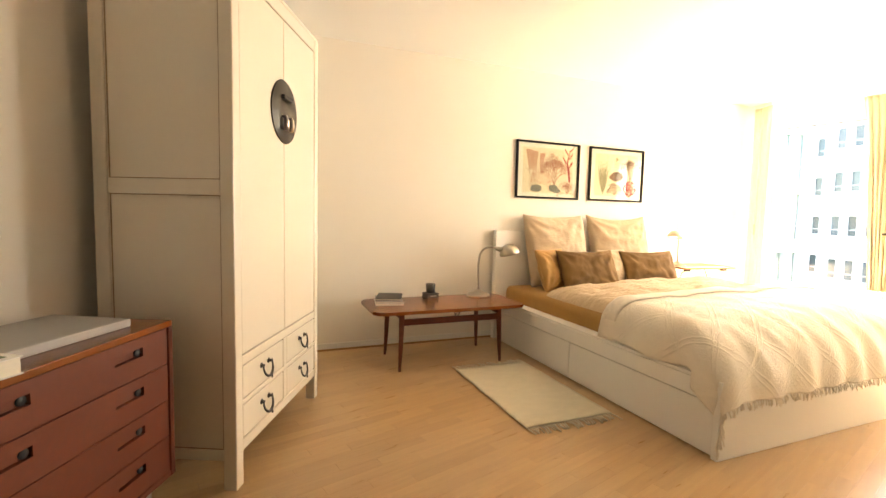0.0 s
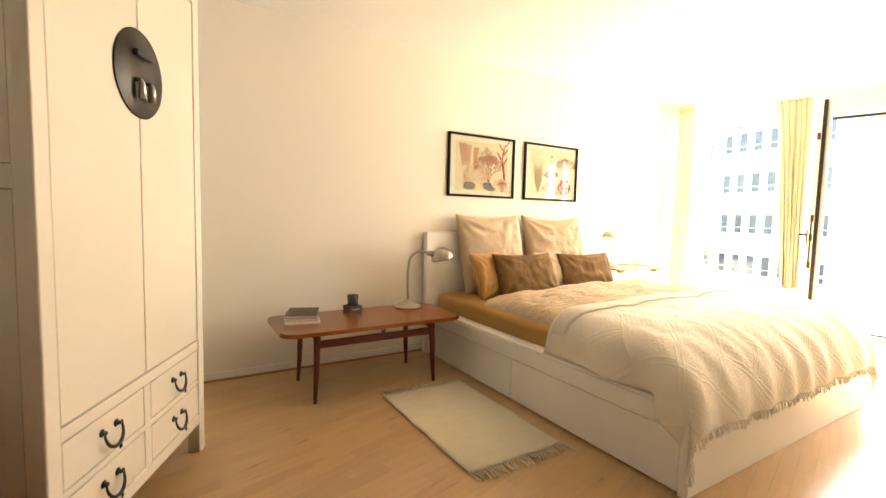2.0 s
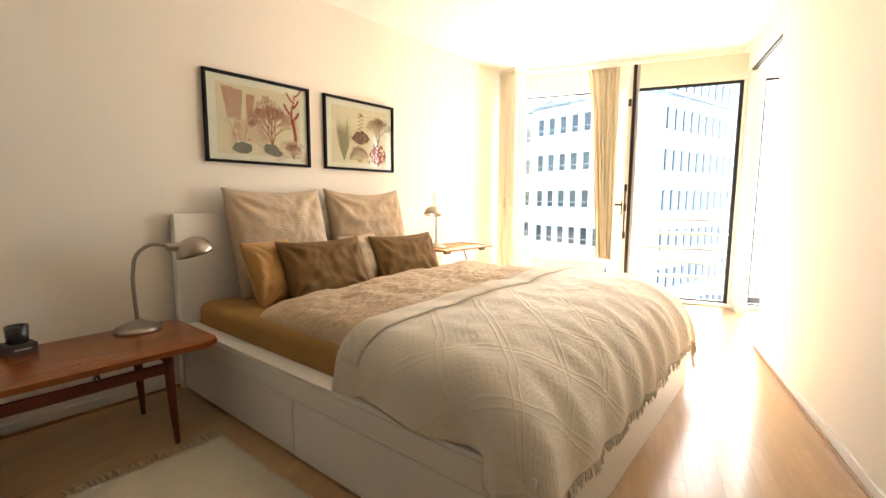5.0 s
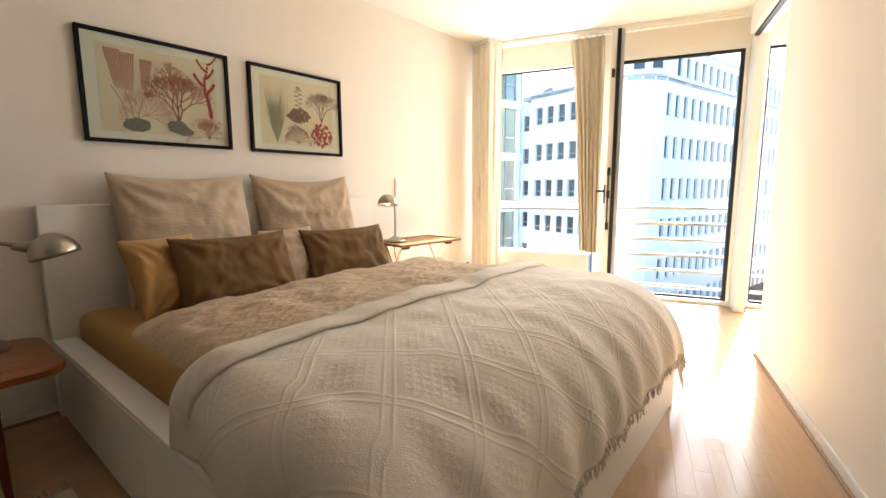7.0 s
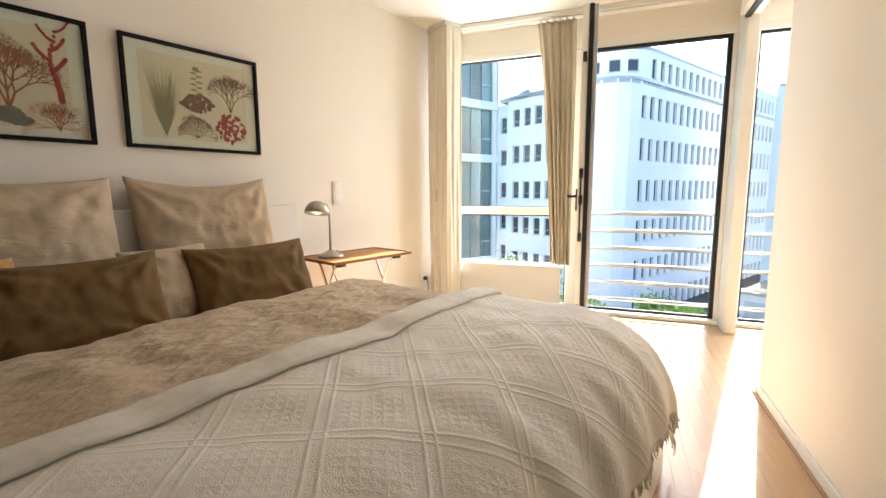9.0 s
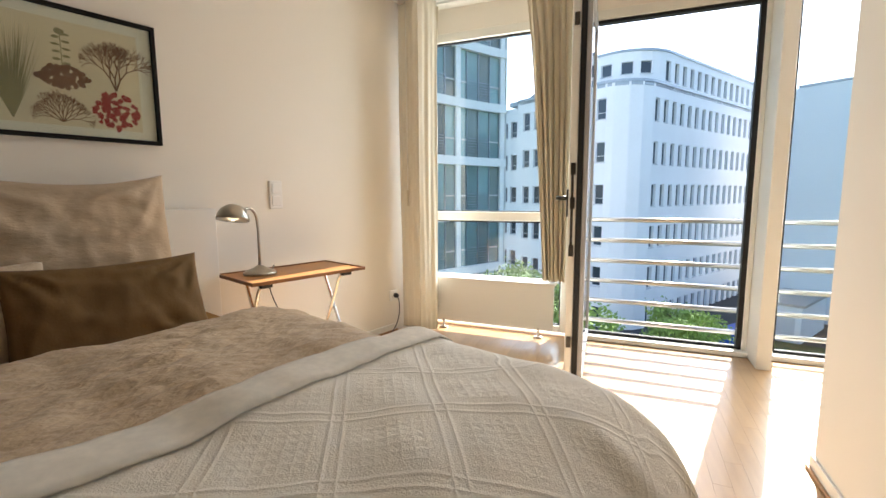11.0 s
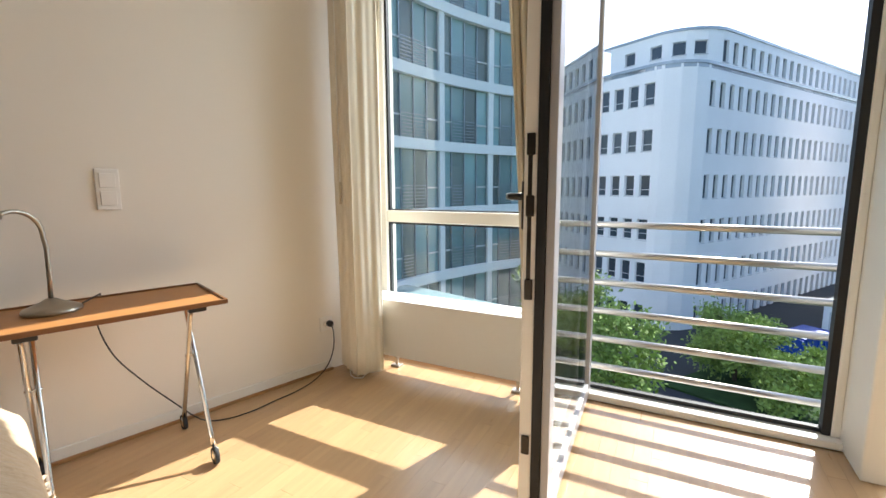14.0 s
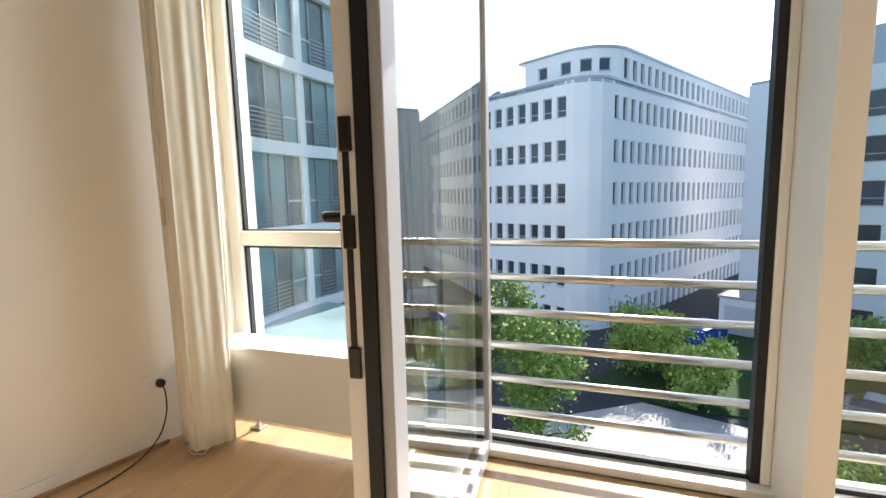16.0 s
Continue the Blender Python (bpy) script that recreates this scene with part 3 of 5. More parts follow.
def blanket_fn(u, v):
    s = BL_S0 + (BL_S1 - BL_S0) * u
    t = BL_T0 + (BL_T1 - BL_T0) * v
    t += (0.05 * u + 0.10 * max(0, 0.12 - u) / 0.12 + 0.015 * math.sin(9 * u)) * v
    s -= 0.10 * (1 - v) ** 3 * max(0, 0.3 - u) / 0.3
    px, dx = roll(s, 0.84, 0.13) if s < 0 else roll(s, 0.83, 0.19)
    edge, rad = 0.33, 0.335
    if t < edge:
        q = (edge - t) / rad
        if q < math.pi / 2:
            py, dy = edge - rad * math.sin(q), rad * (1 - math.cos(q))
        else:
            py, dy = edge - rad, rad + (edge - t - rad * math.pi / 2)
    else:
        py, dy = t, 0.0
    hang = min(1.0, (dx + dy) / 0.25)
    puff = 0.045 * (1 - abs(2 * u - 1) ** 4) * (0.35 + 0.65 * v)
    z = 0.605 + puff - math.hypot(dx, dy) * 1.0 - 0.25 * min(dx, dy)
    z += (0.014 * wrinkle(px, py, 3.2, 11) + 0.006 * wrinkle(px, py, 9, 2)) * (1 - 0.5 * hang)
    if dx > 0:
        out = 0.02 + 0.020 * math.sin(t * 15 + 1.5 * math.sin(t * 4)) * min(1, dx / 0.2)
        px += out if s > 0 else -out
    if dy > 0:
        py -= 0.008 * math.sin(s * 27 + math.sin(s * 5)) * min(1, dy / 0.2) + 0.018 * min(1, dy / 0.1)
    fold = min(1.0, dy / 0.12) * (1 - min(1.0, dx / 0.3))
    z += fold * (0.004 * math.sin(s * 34 + 3.0 * wrinkle(s, t, 2.0, 4)) + 0.003 * math.sin(s * 61 + t * 14))
    if dx > 0 and dy > 0:
        k = min(dx, dy)
        px -= (0.04 * k) * (1 if s > 0 else -1)
        py += 0.03 * k
    if s < -0.9 and dy < 0.05:
        z = max(z, 0.388)
    return (BW / 2 + px, py, max(z, 0.06))


def blanket_uv(u, v):
    return ((BL_S1 - BL_S0) * u, (BL_T1 - BL_T0) * v)


blanket = thing("blanket", pose(BX0, BY0, 0), "cream woven bedspread with diamond pattern and fringed hem", "blanket")
cloth = part("cloth", sheet(bmesh.new(), blanket_fn, 150, 96, blanket_uv), BLANKET, blanket)
solid(cloth, 0.006, 1)
fold_bm = bmesh.new()


def fold_fn(u, v):
    x, y, z = blanket_fn(u, 1 - 0.12 * v)
    return (x, y, z + 0.010 + 0.008 * math.sin(v * math.pi))


sheet(fold_bm, fold_fn, 150, 6, blanket_uv)
solid(part("folded_edge", fold_bm, FRINGE, blanket, "smooth turned-back edge"), 0.006, 1)
fr = bmesh.new()
rnd = random.Random(4)
for k in range(420):
    u = rnd.random()
    p = Vector(blanket_fn(u, 0.0))
    if p.z < 0.02:
        continue
    p2 = p + Vector((rnd.uniform(-0.012, 0.012), -0.006 + rnd.uniform(-0.01, 0.004), -rnd.uniform(0.018, 0.04)))
    if p2.z < 0.005:
        p2.z = 0.005
    tube(fr, [p + Vector((0, -0.003, 0.004)), (p + p2) / 2 + Vector((rnd.uniform(-0.004, 0.004), -0.004, 0)), p2], 0.0022, 4, False)
tagged(part("fringe", fr, FRINGE, blanket, "short cream fringe"), kind="stuff")


# ---- cushions ----
def cushion(m, w, h, t, mat, label, seed, sag=0.0, category="pillow"):
    """A stuffed pillow with pulled corners and creases; stands in its own xz plane."""
    bm = bmesh.new()

    def side(sg):
        def fn(u, v):
            a, b = 2 * u - 1, 2 * v - 1
            ea, eb = 1 - abs(a) ** 2.6, 1 - abs(b) ** 2.6
            th = max(0.0, ea * eb) ** 0.52
            pinch_x = 1 - 0.045 * (1 - abs(b) ** 2) * abs(a) ** 3
            pinch_z = 1 - 0.05 * (1 - abs(a) ** 2) * abs(b) ** 3
            x, z = a * w / 2 * pinch_x, b * h / 2 * pinch_z
            fan = 0.0
            for ca, cb in ((-1, -1), (1, -1), (-1, 1), (1, 1)):
                ra, rb = a - ca, b - cb
                rr = math.hypot(ra, rb)
                fan += 0.011 * math.sin(math.atan2(rb, ra) * 13 + seed * 5 + ca + 2 * cb + 2.5 * wrinkle(a, b, 2.0, seed)) * math.exp(-((rr - 0.55) / 0.42) ** 2)
            crease = fan * th * sg + 0.013 * wrinkle(x + seed, z, 7, seed) * th + 0.02 * math.sin(9 * (x * 0.8 - z) + seed * 3) * th * max(0, a * b) + 0.006 * wrinkle(x, z, 22, seed + 3) * th + 0.006 * math.sin(44 * (z + 0.12 * x) + 4 * wrinkle(x, z, 3.5, seed + 8)) * th * (0.4 + 0.6 * abs(a))
            zz = z - sag * h * (1 - a * a) * max(0, b) ** 2
            return (x, sg * (th * t / 2 + 0.004) + crease, zz + h / 2)
        return fn

    sheet(bm, side(1), 60, 56)
    sheet(bm, side(-1), 60, 56)
    bmesh.ops.remove_doubles(bm, verts=bm.verts, dist=0.0085)
    return tagged(part("pillow", bm, mat, None, m=m), label, category, "pillows on the bed")


ZP = 0.495
cushion(pose(5.31, 4.00, ZP, -15, 0, 2), 0.69, 0.68, 0.20, LINEN, "large square beige linen pillow against the headboard", 1.3, 0.02)
cushion(pose(6.05, 4.00, ZP, -15, 0, -3), 0.71, 0.69, 0.20, LINEN, "large square beige linen pillow beside its twin", 4.1, 0.05)
cushion(pose(5.11, 3.76, ZP, -22, 0, 16), 0.36, 0.38, 0.14, MUSTARD, "small mustard velvet cushion", 2.2)
cushion(pose(5.36, 3.62, ZP, -26, 0, -3), 0.58, 0.39, 0.15, VELVET, "brown velvet oblong cushion with creases", 3.7, 0.04)
cushion(pose(5.74, 3.74, ZP, -20, 0, 8), 0.38, 0.37, 0.13, LINEN, "small beige linen cushion", 6.2)
cushion(pose(6.06, 3.63, ZP, -24, 0, -3), 0.60, 0.37, 0.14, VELVET, "dark brown velvet oblong cushion", 5.5, 0.03)


# ---- pictures ----
def coral(bm, x, z, size, depth, rnd, ang=90.0, width=0.004, spread=32):
    """A branching growth in the picture's plane."""
    if depth == 0 or size < 0.006:
        return
    x2, z2 = x + size * math.cos(radians(ang)), z + size * math.sin(radians(ang))
    nx, nz = -math.sin(radians(ang)), math.cos(radians(ang))
    w2 = width * 0.78
    yy = -0.00022 * rnd.random()
    vs = [bm.verts.new((px, yy, pz)) for px, pz in ((x - nx * width, z - nz * width), (x + nx * width, z + nz * width), (x2 + nx * w2, z2 + nz * w2), (x2 - nx * w2, z2 - nz * w2))]
    bm.faces.new(vs)
    for k in (-1, 1) if rnd.random() < 0.75 else (-1, 0, 1):
        coral(bm, x2, z2, size * rnd.uniform(0.68, 0.88), depth - 1, rnd, ang + k * spread * rnd.uniform(0.5, 1.2), w2, spread)


def blob(bm, x, z, rx, rz, rnd, n=26, rough=0.12):
    yy = -0.00022 * rnd.random()
    c = bm.verts.new((x, yy, z))
    ring = [bm.verts.new((x + rx * math.cos(a) * r, yy, z + rz * math.sin(a) * r)) for a, r in ((2 * math.pi * k / n, 1 + rnd.uniform(-rough, rough)) for k in range(n))]
    for k in range(n):
        bm.faces.new((c, ring[k], ring[(k + 1) % n]))


def picture(x0, x1, z0, z1, label, plan, seed):
    w, h = x1 - x0, z1 - z0
    th = thing("picture", pose(x0, WY - 0.002, z0), label, "picture", "pictures over the bed")
    fw = 0.018
    for nm, a in (("frame_bottom", (0, w, 0, fw)), ("frame_top", (0, w, h - fw, h)), ("frame_left", (0, fw, fw, h - fw)), ("frame_right", (w - fw, w, fw, h - fw))):
        part(nm, mesh_box(a[0], a[1], -0.024, 0.0, a[2], a[3], 0.002), FRAMEB, th)
    part("mount", mesh_box(fw, w - fw, -0.007, 0.0, fw, h - fw), PAPER, th)
    part("print", mesh_box(0.075, w - 0.075, -0.0085, -0.0072, 0.055, h - 0.06), PRINT, th, "aged coral print")
    rnd = random.Random(seed)
    inks = {}
    for kind, ink, fx, fz, size, depth in plan:
        bm = inks.setdefault(ink, bmesh.new())
        x, z = fx * w, fz * h
        if kind == "coral":
            for a in (70, 91, 110):
                coral(bm, x, z, size, depth, rnd, a, size * 0.075, 25)
        elif kind == "stag":
            # one thick stem with stubby side branches
            px, pz, ang = x, z, 96.0
            for k in range(7):
                step = size * 0.16
                qx, qz = px + step * math.cos(radians(ang)), pz + step * math.sin(radians(ang))
                wd = size * (0.052 - 0.004 * k)
                for sx, sz in ((px, pz), ((px + qx) / 2, (pz + qz) / 2), (qx, qz)):
                    blob(bm, sx, sz, wd, wd * 1.2, rnd, 9, 0.15)
                if k > 1:
                    side = -1 if k % 2 else 1
                    bx, bz = qx, qz
                    for j in range(8):
                        bx += side * size * 0.024
                        bz += size * (0.008 + 0.005 * j)
                        blob(bm, bx, bz, wd * 0.8, wd * 0.85, rnd, 9, 0.2)
                px, pz = qx, qz
                ang += rnd.uniform(-14, 14)
        elif kind == "fan":
            for k in range(depth):
                coral(bm, x, z, size, 6, rnd, 90 + (k - (depth - 1) / 2) * 150 / depth, size * 0.06, 20)
        elif kind == "bush":
            # a round lace of fine twigs
            for k in range(depth):
                coral(bm, x, z, size, 6, rnd, 90 + (k - (depth - 1) / 2) * 230 / depth, size * 0.045, 24)
        elif kind == "frond":
            # a thin stem that opens into a striped blade
            for k in range(7):
                a0, a1 = (k - 3) * 0.030, (k - 3) * 0.055 + depth * 0.1
                yy = -0.00022 * rnd.random()
                pts = [(x + a0 * size - 0.0016, z), (x + a0 * size + 0.0016, z), (x + a1 * size + 0.0042, z + size), (x + a1 * size - 0.0042, z + size * 0.98)]
                bm.faces.new([bm.verts.new((px, yy, pz)) for px, pz in pts])
        elif kind == "stem":
            for k in range(8):
                t0, t1 = k / 8, (k + 1) / 8
                pts = [(x + depth * 0.03 * t0 * t0 - 0.0016, z + size * t0), (x + depth * 0.03 * t0 * t0 + 0.0016, z + size * t0), (x + depth * 0.03 * t1 * t1 + 0.0016, z + size * t1), (x + depth * 0.03 * t1 * t1 - 0.0016, z + size * t1)]
                bm.faces.new([bm.verts.new((px, 0.0, pz)) for px, pz in pts])
        elif kind == "grass":
            for k in range(150):
                a = rnd.gauss(0, 0.15)
                ln = size * rnd.uniform(0.45, 1.1)
                yy = -0.00022 * rnd.random()
                vs = [bm.verts.new(p) for p in ((x - 0.002, yy, z), (x + 0.002, yy, z), (x + a * ln + 0.002, yy, z + ln))]
                bm.faces.new(vs)
        elif kind == "leafy":
            for k in range(9):
                fz2 = size * k / 9
                side = -1 if k % 2 else 1
                blob(bm, x, z + fz2, 0.002, size * 0.08, rnd, 6, 0.05)
                blob(bm, x + side * size * 0.13, z + fz2 + size * 0.05, size * 0.11, size * 0.045, rnd, 8, 0.2)
            blob(bm, x, z + size, size * 0.12, size * 0.11, rnd, 10, 0.3)
        elif kind == "rock":
            blob(bm, x, z, size, size * depth / 10, rnd)
        elif kind == "flower":
            for k in range(90):
                a, r = rnd.uniform(0, 6.28), size * rnd.random() ** 0.5
                blob(bm, x + r * math.cos(a), z + r * math.sin(a) * depth / 10, size * 0.13, size * 0.12, rnd, 9, 0.35)
    for k, (ink, bm) in enumerate(inks.items()):
        tagged(part("drawing", bm, bpy.data.materials[ink], th, m=pose(0, -0.0088 - 0.0003 * k, 0)), kind="stuff")
    pg = part("glazing", mesh_box(fw, w - fw, -0.0135, -0.012, fw, h - fw), GLASS, th, "clear picture glass")
    pg.visible_shadow = False
    return th


picture(4.918, 5.632, 1.305, 1.842, "black framed coral print with orange branching corals", [
    ("stem", "coral_brown_ink", 0.26, 0.20, 0.17, -2), ("stem", "coral_brown_ink", 0.30, 0.20, 0.15, -1), ("stem", "coral_brown_ink", 0.33, 0.20, 0.17, 2),
    ("frond", "coral_pale_ink", 0.225, 0.50, 0.19, -1), ("frond", "coral_pale_ink", 0.285, 0.49, 0.185, 0), ("frond", "coral_pale_ink", 0.385, 0.52, 0.15, 1),
    ("bush", "coral_pale_ink", 0.385, 0.27, 0.036, 9), ("coral", "coral_orange_ink", 0.60, 0.24, 0.066, 8), ("stag", "coral_red_ink", 0.845, 0.34, 0.26, 0),
    ("bush", "coral_pale_ink", 0.81, 0.12, 0.036, 6), ("coral", "coral_orange_ink", 0.82, 0.09, 0.03, 6),
    ("rock", "rock_grey_ink", 0.32, 0.18, 0.066, 5), ("rock", "rock_grey_ink", 0.59, 0.19, 0.052, 7), ("rock", "rock_grey_ink", 0.64, 0.15, 0.045, 5)], 3)
picture(5.755, 6.455, 1.305, 1.842, "black framed coral print with red and brown corals", [
    ("grass", "weed_olive_ink", 0.26, 0.13, 0.36, 0), ("grass", "weed_olive_ink", 0.26, 0.13, 0.26, 0), ("leafy", "weed_olive_ink", 0.50, 0.56, 0.13, 0),
    ("flower", "coral_brown_ink", 0.50, 0.47, 0.085, 5), ("coral", "coral_brown_ink", 0.76, 0.42, 0.052, 7), ("fan", "coral_brown_ink", 0.48, 0.13, 0.032, 7), ("flower", "coral_red_ink", 0.755, 0.25, 0.082, 10)], 8)


# ---- desk lamps ----
def lamp(m, label, turn, size):
    th = thing("table_lamp", m, label, "lamp", "bedside lamps")
    part("base", lathe(bmesh.new(), [(0.084, 0), (0.086, 0.006), (0.082, 0.014), (0.06, 0.024), (0.034, 0.034), (0.016, 0.046), (0.0, 0.05)], 36), LAMP, th)
    th.scale = (size, size, size)
    d = Vector((math.cos(radians(turn)), math.sin(radians(turn)), 0))
    pts = [Vector((0, 0, 0.04)), Vector((0, 0, 0.12)) - d * 0.004, Vector((0, 0, 0.22)) - d * 0.006]
    for k in range(1, 9):
        a = math.pi * k / 9 * 0.78
        pts.append(Vector((0, 0, 0.27)) + d * (0.085 * (1 - math.cos(a))) + Vector((0, 0, 0.085 * math.sin(a))))
    part("gooseneck", tube(bmesh.new(), pts, 0.0075, 12), LAMP, th)
    tip = pts[-1]
    part("socket", tube(bmesh.new(), [tip - d * 0.012 + Vector((0, 0, 0.004)), tip + d * 0.03 + Vector((0, 0, -0.004)), tip + d * 0.055 + Vector((0, 0, -0.008))], [0.014, 0.021, 0.024], 16), LAMP, th)
    hm = Matrix.Translation(tip + d * 0.095 + Vector((0, 0, -0.038))) @ Matrix.Rotation(radians(-14), 4, Vector((0, 0, 1)).cross(d))
    prof = [(0.075 * math.cos(a), 0.078 * math.sin(a)) for a in (math.pi / 2 * k / 10 for k in range(10))] + [(0.0, 0.078)]
    shade = part("shade", lathe(bmesh.new(), prof + [(0.0, 0.074)] + [(0.071 * math.cos(a), 0.074 * math.sin(a)) for a in (math.pi / 2 * k / 10 for k in range(9, -1, -1))], 32, hm), LAMP, th, "domed brushed steel shade")
    part("bulb", lathe(bmesh.new(), [(0.0, -0.002), (0.026, 0.004), (0.034, 0.022), (0.024, 0.046), (0.012, 0.066)], 20, hm), BULB, th, "lit bulb")
    return th


# ---- coffee table used as a bedside table ----
TZ = 0.445
tab = thing("coffee_table", pose(4.04, 3.80, 0, 0, 0, 0), "mid-century teak table with rounded corners and tapered legs", "table")
TW, TD = 1.20, 0.54


def rounded(w, d, r, n=6):
    pts = []
    for cx, cy, a0 in ((w / 2 - r, d / 2 - r, 0), (-w / 2 + r, d / 2 - r, 90), (-w / 2 + r, -d / 2 + r, 180), (w / 2 - r, -d / 2 + r, 270)):
        pts += [(cx + r * math.cos(radians(a0 + 90 * k / n)), cy + r * math.sin(radians(a0 + 90 * k / n))) for k in range(n + 1)]
    return pts


tb = prism(bmesh.new(), rounded(TW, TD, 0.07), TZ - 0.024, TZ)
bmesh.ops.bevel(tb, geom=[e for e in tb.edges if abs(e.verts[0].co.z - e.verts[1].co.z) < 1e-4], offset=0.006, segments=2, affect="EDGES")
part("tabletop", tb, TEAK_TOP, tab, "glossy red-brown top")
for x in (-0.39, 0.39):
    for y in (-0.2, 0.2):
        part("leg", tube(bmesh.new(), [(x * 1.04, y * 1.06, 0), (x * 1.02, y * 1.04, 0.15), (x, y, TZ - 0.025)], [0.0105, 0.016, 0.021], 14), TEAK, tab)
for y in (-0.2, 0.2):
    part("stretcher", mesh_box(-0.375, 0.375, y - 0.011, y + 0.011, TZ - 0.115, TZ - 0.07, 0.004), TEAK, tab)
for x in (-0.39, 0.39):
    part("cross_rail", mesh_box(x - 0.011, x + 0.011, -0.185, 0.185, TZ - 0.07, TZ - 0.026, 0.004), TEAK, tab)

lamp(pose(4.44, 3.985, TZ), "brushed steel gooseneck lamp lit on the teak table", -12, 1.18)
cd = bmesh.new()
tube(cd, [(4.34, 4.05, 0.36), (4.30, 4.04, 0.30), (4.28, 4.05, 0.26), (4.29, 4.06, 0.21), (4.27, 4.05, 0.25), (4.25, 4.05, 0.30), (4.22, 4.05, 0.35)], 0.0045, 6)
tube(cd, [(4.30, 4.05, 0.33), (4.26, 4.05, 0.27), (4.265, 4.06, 0.22), (4.29, 4.05, 0.28), (4.31, 4.05, 0.34)], 0.0045, 6)
tube(cd, [(4.43, 3.97, TZ + 0.006), (4.42, 4.02, TZ + 0.006), (4.40, 4.04, 0.42), (4.34, 4.05, 0.36)], 0.003, 6)
tagged(part("extension_cable", cd, BLACK), "black bundled cord hanging under the table", "cable")


def book(m, w, d, h, cover, label, picture_mat=None):
    th = thing("book", m, label, "book")
    part("pages", mesh_box(-w / 2 + 0.004, w / 2 - 0.004, -d / 2 + 0.004, d / 2 - 0.002, 0.003, h - 0.003), PAGES, th)
    part("cover_top", mesh_box(-w / 2, w / 2, -d / 2, d / 2, h - 0.003, h, 0.001), cover, th)
    part("cover_bottom", mesh_box(-w / 2, w / 2, -d / 2, d / 2, 0, 0.003, 0.001), cover, th)
    part("spine", mesh_box(-w / 2, w / 2, d / 2 - 0.002, d / 2, 0.003, h - 0.003), cover, th)
    if picture_mat:
        part("cover_picture", mesh_box(-w / 2 + 0.02, w / 2 - 0.02, -d / 2 + 0.02, d / 2 - 0.02, h, h + 0.0006), picture_mat, th)
    return th


book(pose(3.63, 3.90, TZ, 0, 0, -10), 0.21, 0.27, 0.016, COVER, "white paperback at the bottom of a small pile")
book(pose(3.63, 3.90, TZ + 0.016, 0, 0, -12), 0.20, 0.26, 0.014, GREY, "grey paperback in a small pile")
book(pose(3.64, 3.92, TZ + 0.030, 0, 0, -20), 0.19, 0.25, 0.016, DARKCOV, "charcoal book on top of a small pile")
cnd = thing("candle", pose(4.01, 4.00, TZ, 0, 0, 8), "scented candle in dark glass on its black box", "candle")
part("box", mesh_box(-0.05, 0.05, -0.05, 0.05, 0, 0.042, 0.002), DARKCOV, cnd)
part("label_bar", mesh_box(-0.028, 0.028, -0.0512, -0.0502, 0.018, 0.025), GREY, cnd)
part("glass", lathe(bmesh.new(), [(0.033, 0.042), (0.037, 0.046), (0.040, 0.115), (0.038, 0.115), (0.034, 0.085), (0.0, 0.085)], 28), SMOKE, cnd)
part("wax", lathe(bmesh.new(), [(0.0, 0.0855), (0.0335, 0.0855), (0.0335, 0.088), (0.0, 0.088)], 24), PAPER, cnd)

# ---- rug ----
rug = thing("rug", pose(4.31, 3.00, 0), "pale woven runner rug with fringed ends beside the bed", "rug")


def rug_fn(u, v):
    x, y = -0.285 + 0.57 * u, -0.47 + 0.95 * v
    return (x + 0.006 * wrinkle(y, 0, 4, 2), y + 0.012 * wrinkle(x, 1, 4, 3), 0.007 + 0.003 * wrinkle(x, y, 5, 1) ** 2)


solid(part("weave", sheet(bmesh.new(), rug_fn, 24, 40), RUG, rug), 0.006, -1)
for v, sg in ((0.0, -1), (1.0, 1)):
    fb = bmesh.new()
    for k in range(34):
        p = Vector(rug_fn((k + 0.5) / 34, v))
        q = p + Vector((rnd.uniform(-0.02, 0.02), sg * rnd.uniform(0.05, 0.085), -0.002))
        tube(fb, [p, (p + q) / 2 + Vector((rnd.uniform(-0.008, 0.008), 0, 0.004)), q], [0.0045, 0.0035, 0.0045], 5)
    tagged(part("fringe", fb, RUG, rug, "knotted tassel fringe"), kind="stuff")

# ---- wardrobe ----
WW, WD, WH = 0.97, 0.56, 2.10
ward = thing("wardrobe", pose(2.637, 2.461, 0, 0, 0, 65.4), "tall ivory lacquered wedding cabinet with round dark lock plate", "wardrobe")
# x along the front, y towards the wall
post = 0.055
for x in (0, WW - post):
    for y in (0, WD - post):
        part("corner_post", mesh_box(x, x + post, y, y + post, 0, WH, 0.005), LACQ, ward)
part("top_panel", mesh_box(0.002, WW - 0.002, 0.002, WD - 0.002, WH + 0.001, WH + 0.018, 0.004), LACQ, ward)
for x in (0.012, WW - 0.03):
    part("side_panel", mesh_box(x, x + 0.018, post, WD - post, 0.16, WH), LACQ, ward)
    xo = 0.004 if x < 0.5 else WW - 0.034
    for z0, z1 in ((0.12, 0.165), (1.18, 1.24), (WH - 0.05, WH)):
        part("side_rail", mesh_box(xo, xo + 0.03, post + 0.001, WD - post - 0.001, z0, z1, 0.003), LACQ, ward)
    for ya in (post + 0.002, WD - post - 0.008):
        part("edge_line", mesh_box(xo + 0.006, xo + 0.024, ya, ya + 0.004, 0.17, WH - 0.05), GROOVE, ward, "worn brown edge line")
    for za in (0.1652, 1.1765, 1.2402):
        part("edge_line", mesh_box(xo + 0.0035, xo + 0.024, post + 0.004, WD - post - 0.004, za, za + 0.0032), GROOVE, ward, "worn brown edge line")
